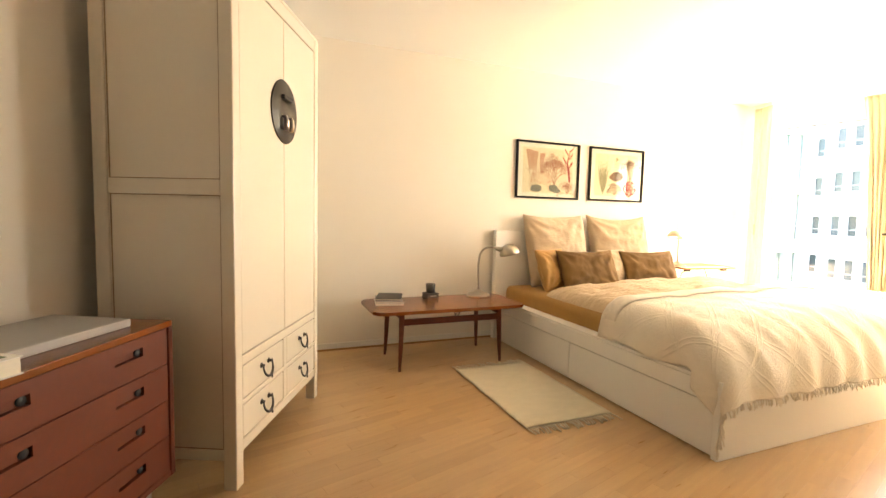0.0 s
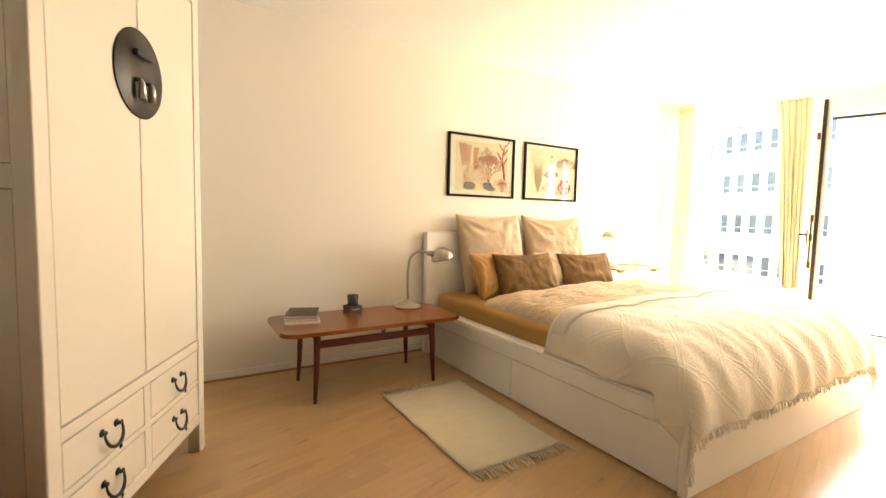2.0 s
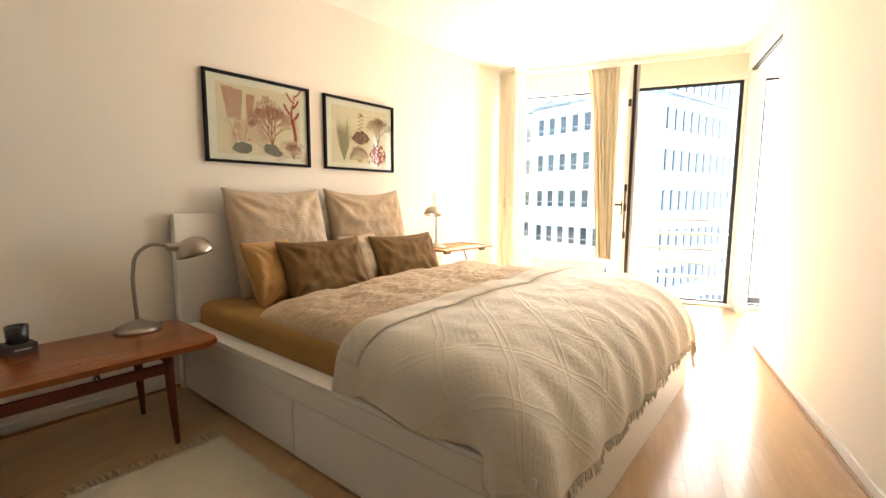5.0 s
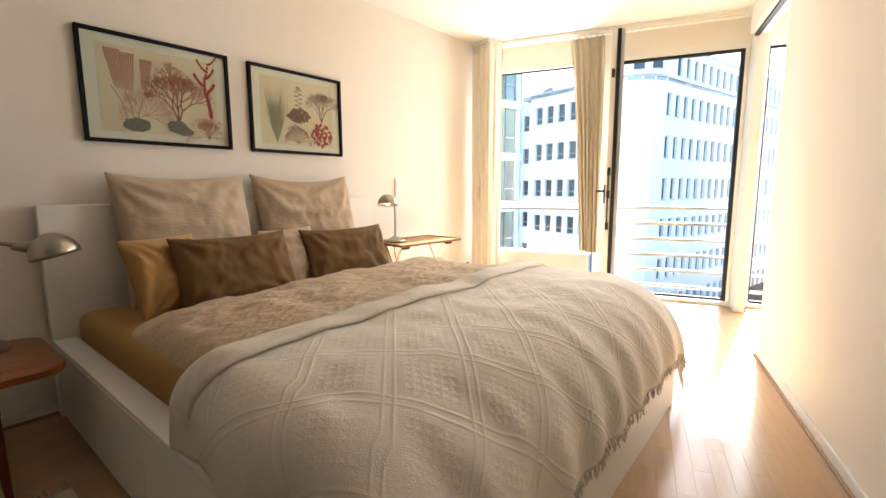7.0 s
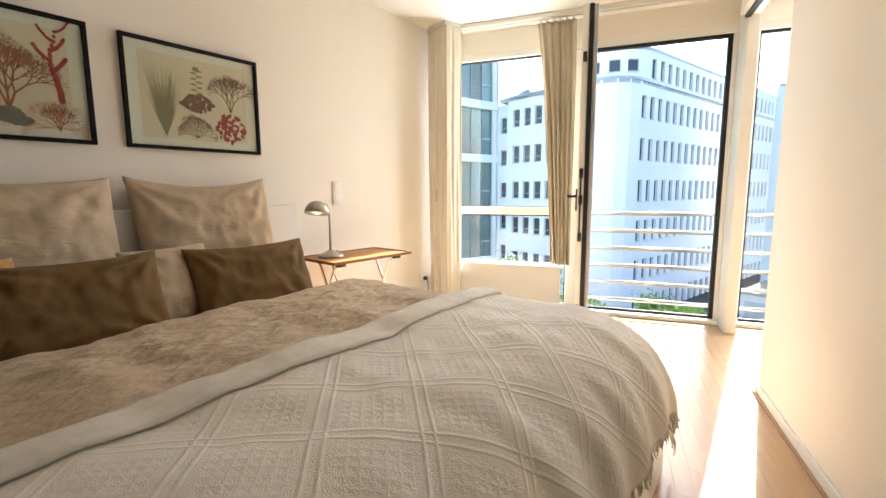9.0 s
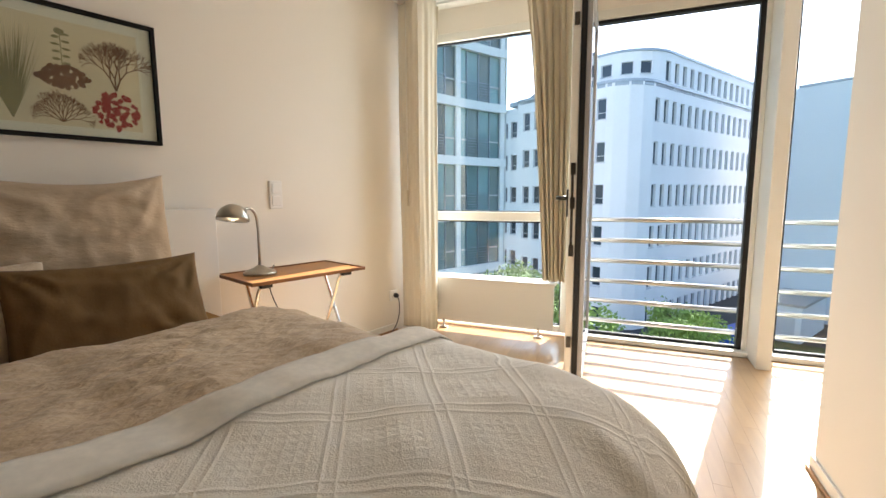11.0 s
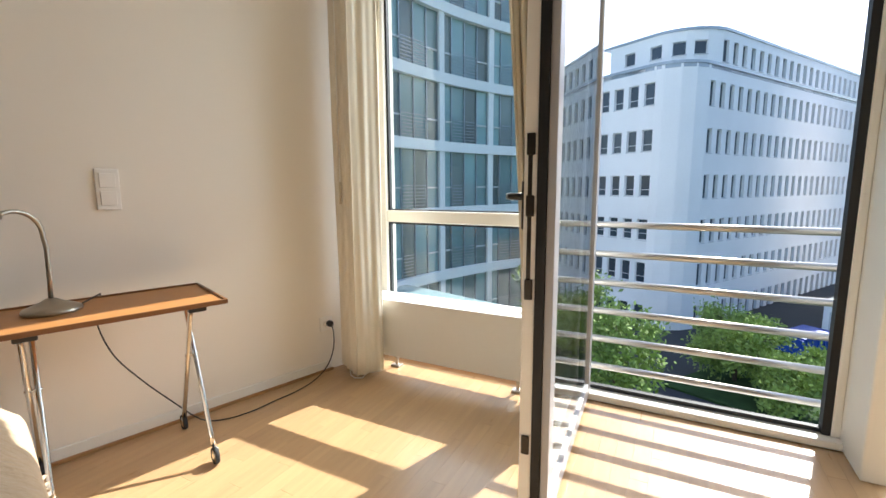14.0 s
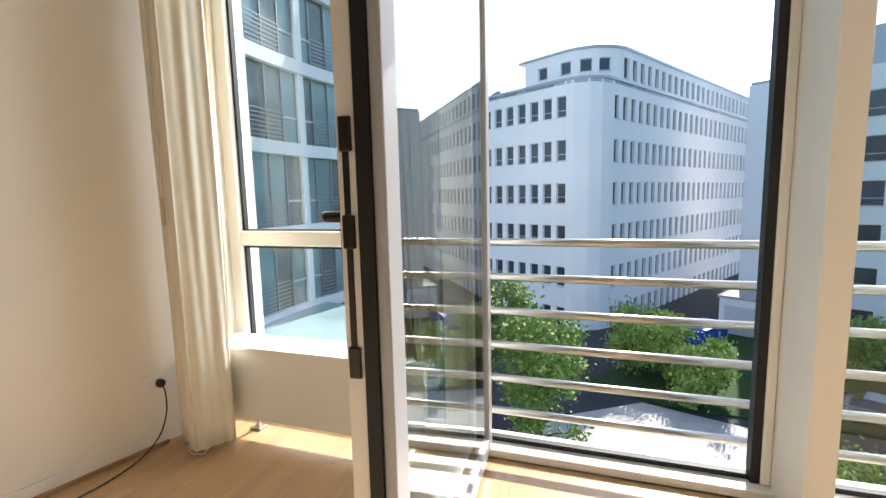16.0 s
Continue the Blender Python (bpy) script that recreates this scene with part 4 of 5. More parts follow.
part("back_panel", mesh_box(post, WW - post, WD - 0.02, WD - 0.005, 0.16, WH), LACQ, ward)
part("bottom_panel", mesh_box(post, WW - post, post, WD - 0.02, 0.16, 0.18), LACQ, ward)
part("groove_backing", mesh_box(post, WW - post, 0.016, 0.022, 0.145, WH - 0.04), GROOVE, ward, "worn brown joint behind the doors")
part("front_rail", mesh_box(post, WW - post, 0.002, 0.03, WH - 0.065, WH, 0.004), LACQ, ward)
part("front_rail", mesh_box(post, WW - post, 0.002, 0.03, 0.14, 0.187, 0.004), LACQ, ward)
part("front_rail", mesh_box(post, WW - post, 0.002, 0.03, 0.33, 0.352, 0.004), LACQ, ward)
part("front_rail", mesh_box(post, WW - post, 0.002, 0.03, 0.495, 0.535, 0.004), LACQ, ward)
part("front_stile", mesh_box(WW / 2 - 0.02, WW / 2 + 0.02, 0.003, 0.029, 0.187, 0.495), LACQ, ward)
for x0, x1 in ((post + 0.005, WW / 2 - 0.0025), (WW / 2 + 0.0025, WW - post - 0.005)):
    part("door", mesh_box(x0, x1, 0.004, 0.015, 0.541, WH - 0.071, 0.003), LACQ, ward)


def bail(parent, x, z):
    bm = bmesh.new()
    for sx in (-1, 1):
        lathe(bm, [(0.012, 0), (0.013, 0.003), (0.007, 0.006), (0.006, 0.016), (0.0, 0.018)], 12, pose(x + sx * 0.036, 0.004, z + 0.02, 90))
    pts = []
    for k in range(13):
        a = math.pi * k / 12
        pts.append((x - 0.045 * math.cos(a) * (1 + 0.12 * math.sin(a)), -0.010 - 0.012 * math.sin(a), z + 0.026 - 0.062 * math.sin(a) ** 0.8))
    tube(bm, pts, [0.003 + 0.0032 * math.sin(math.pi * k / 12) for k in range(13)], 8)
    lathe(bm, [(0.0, 0), (0.009, 0.004), (0.0, 0.009)], 10, pose(x, -0.027, z - 0.04, 90))
    return part("drawer_pull", bm, BRONZE, parent, "black swing drawer pull")


for x0, x1 in ((post + 0.005, WW / 2 - 0.025), (WW / 2 + 0.025, WW - post - 0.005)):
    for z0, z1 in ((0.191, 0.326), (0.356, 0.491)):
        dr = part("drawer", mesh_box(x0, x1, 0.003, 0.015, z0, z1, 0.003), LACQ, ward)
        bail(dr, (x0 + x1) / 2, (z0 + z1) / 2 - 0.002)
plate = bmesh.new()
lathe(plate, [(0.0, 0), (0.148, 0), (0.150, 0.003), (0.147, 0.006), (0.0, 0.007)], 48, pose(WW / 2, 0.0035, 1.60, 90))
pl = part("lock_plate", plate, BRONZE, ward, "round dark bronze lock plate")
part("clasp", mesh_box(WW / 2 - 0.05, WW / 2 + 0.05, -0.022, -0.004, 1.655, 1.675, 0.004), BLACK, pl)
for sx in (-0.032, 0.032):
    pb = bmesh.new()
    tube(pb, [(WW / 2 + sx, -0.003, 1.575), (WW / 2 + sx, -0.02, 1.575), (WW / 2 + sx, -0.023, 1.56), (WW / 2 + sx, -0.023, 1.51)], [0.008, 0.007, 0.011, 0.013], 10)
    part("drop_pull", pb, STEEL, pl, "hanging metal drop pull")

# ---- chest of drawers ----
CWD, CHT = 1.55, 0.72
chest = thing("chest_of_drawers", pose(2.43, 2.43, 0, 0, 0, 65.4), "red-brown teak chest of drawers with recessed grips", "chest of drawers")
# x along the front towards the wardrobe ends at 0, y towards the wall
part("top", mesh_box(-CWD, 0, 0, 0.46, CHT - 0.022, CHT, 0.003), TEAK_TOP, chest)
part("side", mesh_box(-0.022, 0, 0, 0.46, 0.14, CHT - 0.0225, 0.003), TEAK, chest)
part("side", mesh_box(-CWD, -CWD + 0.022, 0, 0.46, 0.14, CHT - 0.0225, 0.003), TEAK, chest)
part("bottom", mesh_box(-CWD + 0.0225, -0.0225, 0.002, 0.46, 0.14, 0.16), TEAK, chest)
part("back", mesh_box(-CWD + 0.0225, -0.0225, 0.445, 0.458, 0.16, CHT - 0.023), TEAK, chest)
# black sheet gives the drawer gaps their shade by colour
part("carcass_shadow_gap", mesh_box(-CWD + 0.0225, -0.0225, 0.026, 0.032, 0.16, CHT - 0.023), BLACK, chest)
rows = 4
dh = (CHT - 0.022 - 0.162) / rows
for c in range(2):
    xa, xb = -CWD + 0.024 + c * 0.751, -CWD + 0.024 + (c + 1) * 0.751 - 0.003
    for k in range(rows):
        z0 = 0.162 + k * dh
        dr = bmesh.new()
        g0, g1, gz = z0 + dh * 0.50, z0 + dh * 0.72, 0.12
        xs = [xa, xa + 0.12, xa + 0.12 + gz, xb - 0.12 - gz, xb - 0.12, xb]
        box(dr, xa, xb, 0.004, 0.022, z0 + 0.001, g0)
        box(dr, xa, xb, 0.004, 0.022, g1, z0 + dh - 0.002)
        box(dr, xs[0], xs[1], 0.004, 0.022, g0, g1)
        box(dr, xs[2], xs[3], 0.004, 0.022, g0, g1)
        box(dr, xs[4], xs[5], 0.004, 0.022, g0, g1)
        d_ob = part("drawer", dr, TEAK, chest)
        for q in (1, 3):
            part("grip_recess", mesh_box(xs[q] + 0.001, xs[q + 1] - 0.001, 0.016, 0.024, g0, g1 - 0.003, 0.004), TEAK, d_ob)
            part("grip_hole", lathe(bmesh.new(), [(0.013, 0), (0.013, 0.004), (0.0, 0.0042)], 16, pose(xs[q + 1] - 0.016, 0.0155, (g0 + g1) / 2, 90)), BLACK, d_ob)
for x in (-0.07, -CWD + 0.07):
    for y in (0.06, 0.40):
        part("leg", tube(bmesh.new(), [(x, y, 0), (x, y, 0.14)], [0.010, 0.013], 12), STEEL, chest, "thin metal leg")
LB = chest.matrix_basis
bx = tagged(part("storage_box", mesh_box(-0.21, 0.21, -0.15, 0.15, 0, 0.028, 0.004), GREY, None, m=LB @ pose(-0.31, 0.235, CHT, 0, 0, -4)), "flat grey box lying on the chest", "box")
book(LB @ pose(-0.66, 0.15, CHT, 0, 0, -8), 0.24, 0.29, 0.045, COVER, "thick white picture book lying on the chest", GREENPIC)

# ---- tray trolley ----
tro = thing("serving_trolley", pose(6.98, 3.985, 0, 0, 0, -4), "folding chrome trolley with a wooden tray top", "side table")
TT = 0.635
part("tray", mesh_box(-0.33, 0.33, -0.2, 0.2, TT, TT + 0.012, 0.003), TRAY, tro)
for a in ((-0.33, 0.33, -0.205, -0.195), (-0.33, 0.33, 0.195, 0.205), (-0.335, -0.325, -0.205, 0.205), (0.325, 0.335, -0.205, 0.205)):
    part("tray_rim", mesh_box(a[0], a[1], a[2], a[3], TT + 0.001, TT + 0.019, 0.002), RIM, tro, "dark raised rim")
for x in (-0.24, 0.24):
    for sg in (-1, 1):
        xx = x + sg * 0.012
        pts = [(xx, -sg * 0.17, 0.065), (xx, -sg * 0.15, 0.11), (xx, 0.0, 0.40), (xx, sg * 0.09, 0.585), (xx, sg * 0.115, 0.615), (xx, sg * 0.15, TT - 0.005)]
        part("leg", tube(bmesh.new(), pts, 0.0095, 10), CHROME, tro, "bent chrome leg")
        wb = bmesh.new()
        lathe(wb, [(0.026, -0.007), (0.031, -0.009), (0.034, 0), (0.031, 0.009), (0.026, 0.007)], 24, Matrix.Translation((xx, -sg * 0.185, 0.034)) @ Matrix.Rotation(radians(90), 4, "Y"))
        wh = part("wheel", wb, TYRE, tro, "small wheel with grey tyre")
        part("hub", lathe(bmesh.new(), [(0.0, -0.010), (0.012, -0.010), (0.0265, -0.006), (0.0265, 0.006), (0.012, 0.010), (0.0, 0.010)], 18, Matrix.Translation((xx, -sg * 0.185, 0.034)) @ Matrix.Rotation(radians(90), 4, "Y")), CHROME, wh)
        part("fork", tube(bmesh.new(), [(xx + 0.012, -sg * 0.185, 0.034), (xx + 0.012, -sg * 0.18, 0.055), (xx, -sg * 0.17, 0.07)], 0.004, 8), CHROME, tro)
    part("bracket", mesh_box(x - 0.03, x + 0.03, -0.16, -0.13, TT - 0.025, TT - 0.001, 0.004), BLACK, tro)
    part("pivot", tube(bmesh.new(), [(x - 0.024, 0, 0.40), (x + 0.024, 0, 0.40)], 0.006, 8), CHROME, tro)
part("cross_bar", tube(bmesh.new(), [(-0.25, 0.15, TT - 0.012), (0.25, 0.15, TT - 0.012)], 0.007, 8), CHROME, tro)
lamp(pose(6.82, 4.06, TT + 0.0125), "brushed steel gooseneck lamp lit on the trolley", 212, 1.0)
cord = bmesh.new()
pts = [(6.90, 4.09, TT + 0.016), (6.96, 4.15, TT + 0.028), (6.98, 4.20, TT + 0.015), (6.96, 4.215, 0.55), (7.00, 4.20, 0.40), (7.09, 4.19, 0.26), (7.20, 4.18, 0.12), (7.29, 4.15, 0.02), (7.37, 4.10, 0.005), (7.49, 4.08, 0.005), (7.62, 4.10, 0.005), (7.76, 4.12, 0.005), (7.90, 4.17, 0.01), (7.99, 4.19, 0.06), (8.03, 4.19, 0.15), (8.04, 4.20, 0.24), (8.035, 4.215, 0.285)]
P = [Vector(p) for p in pts]
smooth = []
for i in range(len(P) - 1):
    a, b, c, d = P[max(i - 1, 0)], P[i], P[i + 1], P[min(i + 2, len(P) - 1)]
    for k in range(5):
        q = k / 5
        smooth.append(0.5 * (2 * b + (c - a) * q + (2 * a - 5 * b + 4 * c - d) * q * q + (3 * b - a - 3 * c + d) * q ** 3))
smooth.append(P[-1])
tube(cord, smooth, 0.0032, 6)
lathe(cord, [(0.0, 0), (0.018, 0.0), (0.019, 0.02), (0.012, 0.032), (0.0, 0.033)], 16, pose(8.035, WY - 0.012, 0.285, 90))
tagged(part("power_cable", cord, BLACK), "black lamp cable running along the floor to the socket", "cable")


def switch_plate(x, z, n, label, name, category):
    th = thing(name, pose(x, WY - 0.001, z), label, category)
    part("plate", mesh_box(-0.041, 0.041, -0.009, 0, -0.041 * n, 0.041 * n, 0.003), PLASTIC, th)
    for k in range(n):
        zc = (k - (n - 1) / 2) * 0.072
        if name == "light_switch":
            part("rocker", mesh_box(-0.028, 0.028, -0.0135, -0.0085, zc - 0.029, zc + 0.029, 0.003), PLASTIC, th)
        else:
            part("inset", lathe(bmesh.new(), [(0.022, 0), (0.022, 0.002), (0.0, 0.002)], 20, pose(0, -0.0085, zc, 90)), PLASTIC, th)


switch_plate(7.05, 1.07, 2, "white double light switch on the wall", "light_switch", "light switch")
switch_plate(8.02, 0.285, 1, "white wall socket with a black plug", "wall_socket", "socket")


# ---- outside ----
GZ = -11.0
ground = structure("ground", mesh_box(-900, 900, -900, 900, GZ - 1.0, GZ), GRASS, "green lawn around the buildings")
structure("road", mesh_box(24.5, 120, -40, 60, GZ - 0.5, GZ + 0.01), ASPHALT, "dark asphalt street in shade and sun")
pv = bmesh.new()
prism(pv, [(25, 12), (24, -2), (33, -3), (33.5, 6.5), (30, 9.5)], GZ - 0.4, GZ + 0.12)
structure("pavement", pv, PAVE, "pale paved forecourt with tree shade")
lw = bmesh.new()
prism(lw, [(34.5, 10), (33.8, 5), (36.5, -9), (50, -9), (50, 2.6), (44, 7)], GZ - 0.4, GZ + 0.14)
structure("lawn", lw, GRASS, "planted green island with kerb")


def window_mesh(name, w, h, split):
    pane = mesh_box(-w / 2, w / 2, 0.0, 0.03, 0, h)
    bm = bmesh.new()
    for a in ((-w / 2, -w / 2 + 0.06, 0, h), (w / 2 - 0.06, w / 2, 0, h), (-w / 2, w / 2, 0, 0.06), (-w / 2, w / 2, h - 0.06, h)) + (((-w / 2, w / 2, h * 0.3, h * 0.3 + 0.05),) if split else ()):
        box(bm, a[0], a[1], -0.03, -0.001, a[2], a[3])
    box(bm, -w / 2 - 0.05, w / 2 + 0.05, -0.28, -0.03, -0.06, -0.001)
    return to_mesh(name, pane, FARGLASS), to_mesh(name + "_frame", bm, FARFRAME)


def skin(th, path, cols, rows, z0, z1, s_end, mesh, w, h, sill_off=0.0, step=1.2, mat=None):
    """An outer wall along path(s) -> (x, y, nx, ny) with real openings, reveals and a window in each."""
    zs = [z0]
    for r in rows:
        zs += [r - h, r]
    zs.append(z1)
    ss = [cols[0] - 99]
    marks = sorted({round(v, 4) for c in cols for v in (c - w / 2, c + w / 2)} | {round(k * step, 4) for k in range(int(s_end[0] / step), int(s_end[1] / step) + 1)} | set(s_end))
    marks = [v for v in marks if s_end[0] <= v <= s_end[1] and not any(c - w / 2 + 1e-3 < v < c + w / 2 - 1e-3 for c in cols)]
    vs, fs, idx = [], [], {}

    def vert(s, z, dep):
        key = (s, z, dep)
        if key not in idx:
            x, y, nx, ny = path(s)
            idx[key] = len(vs)
            vs.append((x - nx * dep, y - ny * dep, z))
        return idx[key]

    for a, b in zip(marks, marks[1:]):
        hole_col = any(abs((a + b) / 2 - c) < w / 2 for c in cols)
        for j in range(len(zs) - 1):
            hole = hole_col and j % 2 == 1
            d = 0.0
            q = [vert(a, zs[j], d), vert(b, zs[j], d), vert(b, zs[j + 1], d), vert(a, zs[j + 1], d)]
            if not hole:
                fs.append(q)
            else:
                r = [vert(a, zs[j], 0.25), vert(b, zs[j], 0.25), vert(b, zs[j + 1], 0.25), vert(a, zs[j + 1], 0.25)]
                for k in range(4):
                    m2 = (k + 1) % 4
                    fs.append([q[k], q[m2], r[m2], r[k]])
    me = bpy.data.meshes.new("wall")
    me.from_pydata(vs, [], fs)
    me.materials.append(mat or PLASTER)
    wl = new("wall", me)
    wl.parent = th
    for c in cols:
        if not s_end[0] < c < s_end[1]:
            continue
        x, y, nx, ny = path(c)
        for r in rows:
            o = new("window", mesh[0])
            o.parent = th
            fr = new("window_frame", mesh[1])
            fr.parent = o
            o.matrix_basis = Matrix.Translation((x - nx * 0.22, y - ny * 0.22, r - h)) @ Matrix.Rotation(math.atan2(ny, nx) + math.pi / 2, 4, "Z")
    return wl


OFF = pose(44.66, 12.53, 0, 0, 0, -14.5)
office = thing("office_building", OFF, "white rendered office block with rounded corner and rows of windows", "building")
R, Q = 3.2, 3.2 * math.pi / 2


def office_path(s):
    if s < 0:
        return (0.0, R - s, -1.0, 0.0)
    if s < Q:
        a = math.pi + s / R
        return (R + R * math.cos(a), R + R * math.sin(a), math.cos(a), math.sin(a))
    return (R + s - Q, 0.0, 0.0, -1.0)


ROWS_Z = [9.2 - 3.66 * k for k in range(5, -1, -1)]
narrow = window_mesh("office_window", 0.75, 1.95, False)
wide = window_mesh("office_window_wide", 0.9, 1.75, True)
left_cols = [0.1 - 1.42 * k for k in range(7)]
right_cols = [Q + 0.4 + 1.5 * k for k in range(27)]
skin(office, office_path, right_cols, ROWS_Z, GZ - 0.2, 10.5, (Q * 0.5, Q + 42), narrow, 0.75, 1.95)
skin(office, office_path, left_cols, ROWS_Z, GZ - 0.2, 10.5, (-9.6, Q * 0.5), wide, 0.9, 1.75)


def attic_path(s):
    if s < 0:
        return (1.6, R + 0.8 - s, -1.0, 0.0)
    r2 = R + 0.8 - 0.0
    q2 = r2 * math.pi / 2
    if s < q2:
        a = math.pi + s / r2
        return (1.6 + r2 + r2 * math.cos(a), r2 + 0.004 + r2 * math.sin(a), math.cos(a), math.sin(a))
    return (1.6 + r2 + s - q2, 0.004, 0.0, -1.0)


low = window_mesh("attic_window", 1.0, 1.05, False)
skin(office, attic_path, [-2.2, 0.2, 2.0, 3.6], [12.4], 10.5, 13.3, (-4.2, 4.9), low, 1.0, 1.05)
skin(office, attic_path, [5.9 + 1.5 * k for k in range(25)], [12.5], 10.5, 13.3, (4.9, 45), narrow, 0.75, 1.7)
rf = bmesh.new()
prism(rf, [office_path(s)[:2] for s in [-9.6 + 9.6 * k / 4 for k in range(4)] + [Q * k / 8 for k in range(9)] + [Q + 42]] + [(R + 42, 14), (0, 14)], 10.1, 10.52)
part("roof", rf, METALROOF, office)
rf = bmesh.new()
prism(rf, [attic_path(s)[:2] for s in [-4.2] + [6.28 * k / 8 for k in range(9)] + [45]] + [(44, 9), (1.6, 9)], 13.2, 13.4)
part("roof", rf, METALROOF, office)
for s0, s1, pth, z in ((-9.6, Q + 42, office_path, 10.5), (-4.2, 45, attic_path, 13.3)):
    pb = bmesh.new()
    prev = None
    n = 60
    for k in range(n + 1):
        s = s0 + (s1 - s0) * k / n
        x, y, nx, ny = pth(s)
        ring = [pb.verts.new((x + nx * o, y + ny * o, z + dz)) for o, dz in ((0.09, -0.12), (0.09, 0.1), (-0.2, 0.1), (-0.2, -0.12))]
        if prev:
            for q in range(4):
                pb.faces.new((prev[q], prev[(q + 1) % 4], ring[(q + 1) % 4], ring[q]))
        prev = ring
    part("parapet_cap", pb, METALROOF, office, "grey metal parapet cap")

# wing further back on the left, slightly lower
wing = thing("office_wing", OFF @ pose(3.0, 9.6, 0), "lower white office wing set back from the corner", "building")
skin(wing, lambda s: (0.0, s, -1.0, 0.0), [0.9 + 1.42 * k for k in range(9)], ROWS_Z, GZ - 0.2, 10.6, (0.0, 14.0), wide, 0.9, 1.75)
# path runs the other way here, so the wall looks towards the court
wr = bmesh.new()
prism(wr, [(0, 0), (16, 0), (16, 14), (0, 14)], 10.3, 10.62)
part("roof", wr, METALROOF, wing)
av = bmesh.new()
lathe(av, [(0.0, 0.2), (0.5, 0.3), (0.9, 0.7), (0.85, 0.75), (0.0, 0.35)], 18, pose(2, 5, 11.2, 0, -50, 0))
tube(av, [(2, 5, 10.6), (2, 5, 11.4)], 0.06)
part("dish", av, METALROOF, wing)

# white block to the right
rb = thing("white_block", pose(60.0, 2.2, 0, 0, 0, -108), "white rendered block with a blank end and large windows", "building")
big = window_mesh("block_window", 1.7, 2.1, True)
skin(rb, lambda s: (s, 0.0, 0.0, -1.0), [5.9 + 3.0 * k for k in range(13)], [8.7 - 3.6 * k for k in range(5, -1, -1)], GZ - 0.2, 10.7, (0.0, 46.0), big, 1.7, 2.1)
part("roof", mesh_box(-0.02, 46, -0.05, 12, 10.72, 10.95), METALROOF, rb)
part("end_wall", mesh_box(-0.2, -0.001, 0.0, 12, GZ - 0.2, 10.7), PLASTER, rb)
part("roof_house", mesh_box(4.0, 22, 2.0, 9, 10.96, 14.2), METALROOF, rb, "dark metal roof house")
shed = thing("shed", pose(51.0, 3.6, GZ, 0, 0, -14.5), "low white flat-roofed garage", "shed")
part("body", mesh_box(0, 7, -3, 0, 0, 3.0), PLASTER, shed)
part("roof", mesh_box(-0.15, 7.15, -3.15, 0.15, 3.0, 3.2), PAVE, shed)
part("door", mesh_box(-0.04, -0.005, -2.6, -0.4, 0.1, 2.4), FARFRAME, shed)
con = thing("waste_container", pose(47.6, 4.4, GZ + 0.01, 0, 0, -20), "blue metal waste container on the street", "container")
cb = bmesh.new()
prism(cb, [(-2.1, -0.9), (2.1, -0.9), (1.8, 0.9), (-1.8, 0.9)], 0.15, 1.3)
part("tub", cb, BLUE, con)
for k in range(5):
    part("rib", mesh_box(-1.7 + 0.85 * k - 0.05, -1.7 + 0.85 * k + 0.05, -0.96, -0.9, 0.15, 1.3), BLUE, con)
part("lid", mesh_box(-1.9, 1.9, -0.95, 0.95, 1.3, 1.42, 0.03), BLUE, con)


def car(m, label):
    th = thing("car", m, label, "car")
    bm = bmesh.new()
    prof = [(-2.1, 0.35), (-2.15, 0.75), (-1.9, 0.92), (-1.0, 1.0), (1.9, 1.0), (2.12, 0.8), (2.1, 0.35)]
    lo = [bm.verts.new((x, -0.86, z)) for x, z in prof]
    hi = [bm.verts.new((x, 0.86, z)) for x, z in prof]
    bm.faces.new(lo)
    bm.faces.new(hi[::-1])
    for i in range(len(prof)):
        j = (i + 1) % len(prof)
        bm.faces.new((lo[i], lo[j], hi[j], hi[i]))
    bmesh.ops.bevel(bm, geom=bm.edges[:], offset=0.05, segments=2, affect="EDGES")
    part("body", bm, CARP, th)
    gb = bmesh.new()
    vs = [gb.verts.new(p) for p in ((-1.1, -0.78, 0.99), (1.8, -0.78, 0.99), (1.8, 0.78, 0.99), (-1.1, 0.78, 0.99), (-0.4, -0.62, 1.42), (1.2, -0.62, 1.42), (1.2, 0.62, 1.42), (-0.4, 0.62, 1.42))]
    for q in ((0, 1, 5, 4), (1, 2, 6, 5), (2, 3, 7, 6), (3, 0, 4, 7), (4, 5, 6, 7)):
        gb.faces.new([vs[k] for k in q])
    part("windows", gb, SMOKE, th)
    part("roof", mesh_box(-0.42, 1.22, -0.62, 0.62, 1.415, 1.45, 0.015), CARP, th)
    for x in (-1.3, 1.3):
        for y in (-0.8, 0.8):
            part("wheel", lathe(bmesh.new(), [(0.0, -0.1), (0.3, -0.1), (0.32, 0), (0.3, 0.1), (0.0, 0.1)], 20, pose(x, y, 0.32, 90)), TYRE, th)
    return th


car(pose(37.0, -4.6, GZ + 0.01, 0, 0, 75), "silver car parked on the street")

# curved glass apartment wing on the left
APT = thing("apartment_building", pose(0, 0, 0), "curved white apartment wing with tall glazing and balcony grilles", "building")
CX, CY, RA = 21.5, -4.0, 20.0      # centre and radius of the inward curve
A_END, A_START, BAYS = 71.0, 127.0, 6


def arc(a, r):
    return (CX + r * math.cos(radians(a)), CY + r * math.sin(radians(a)))


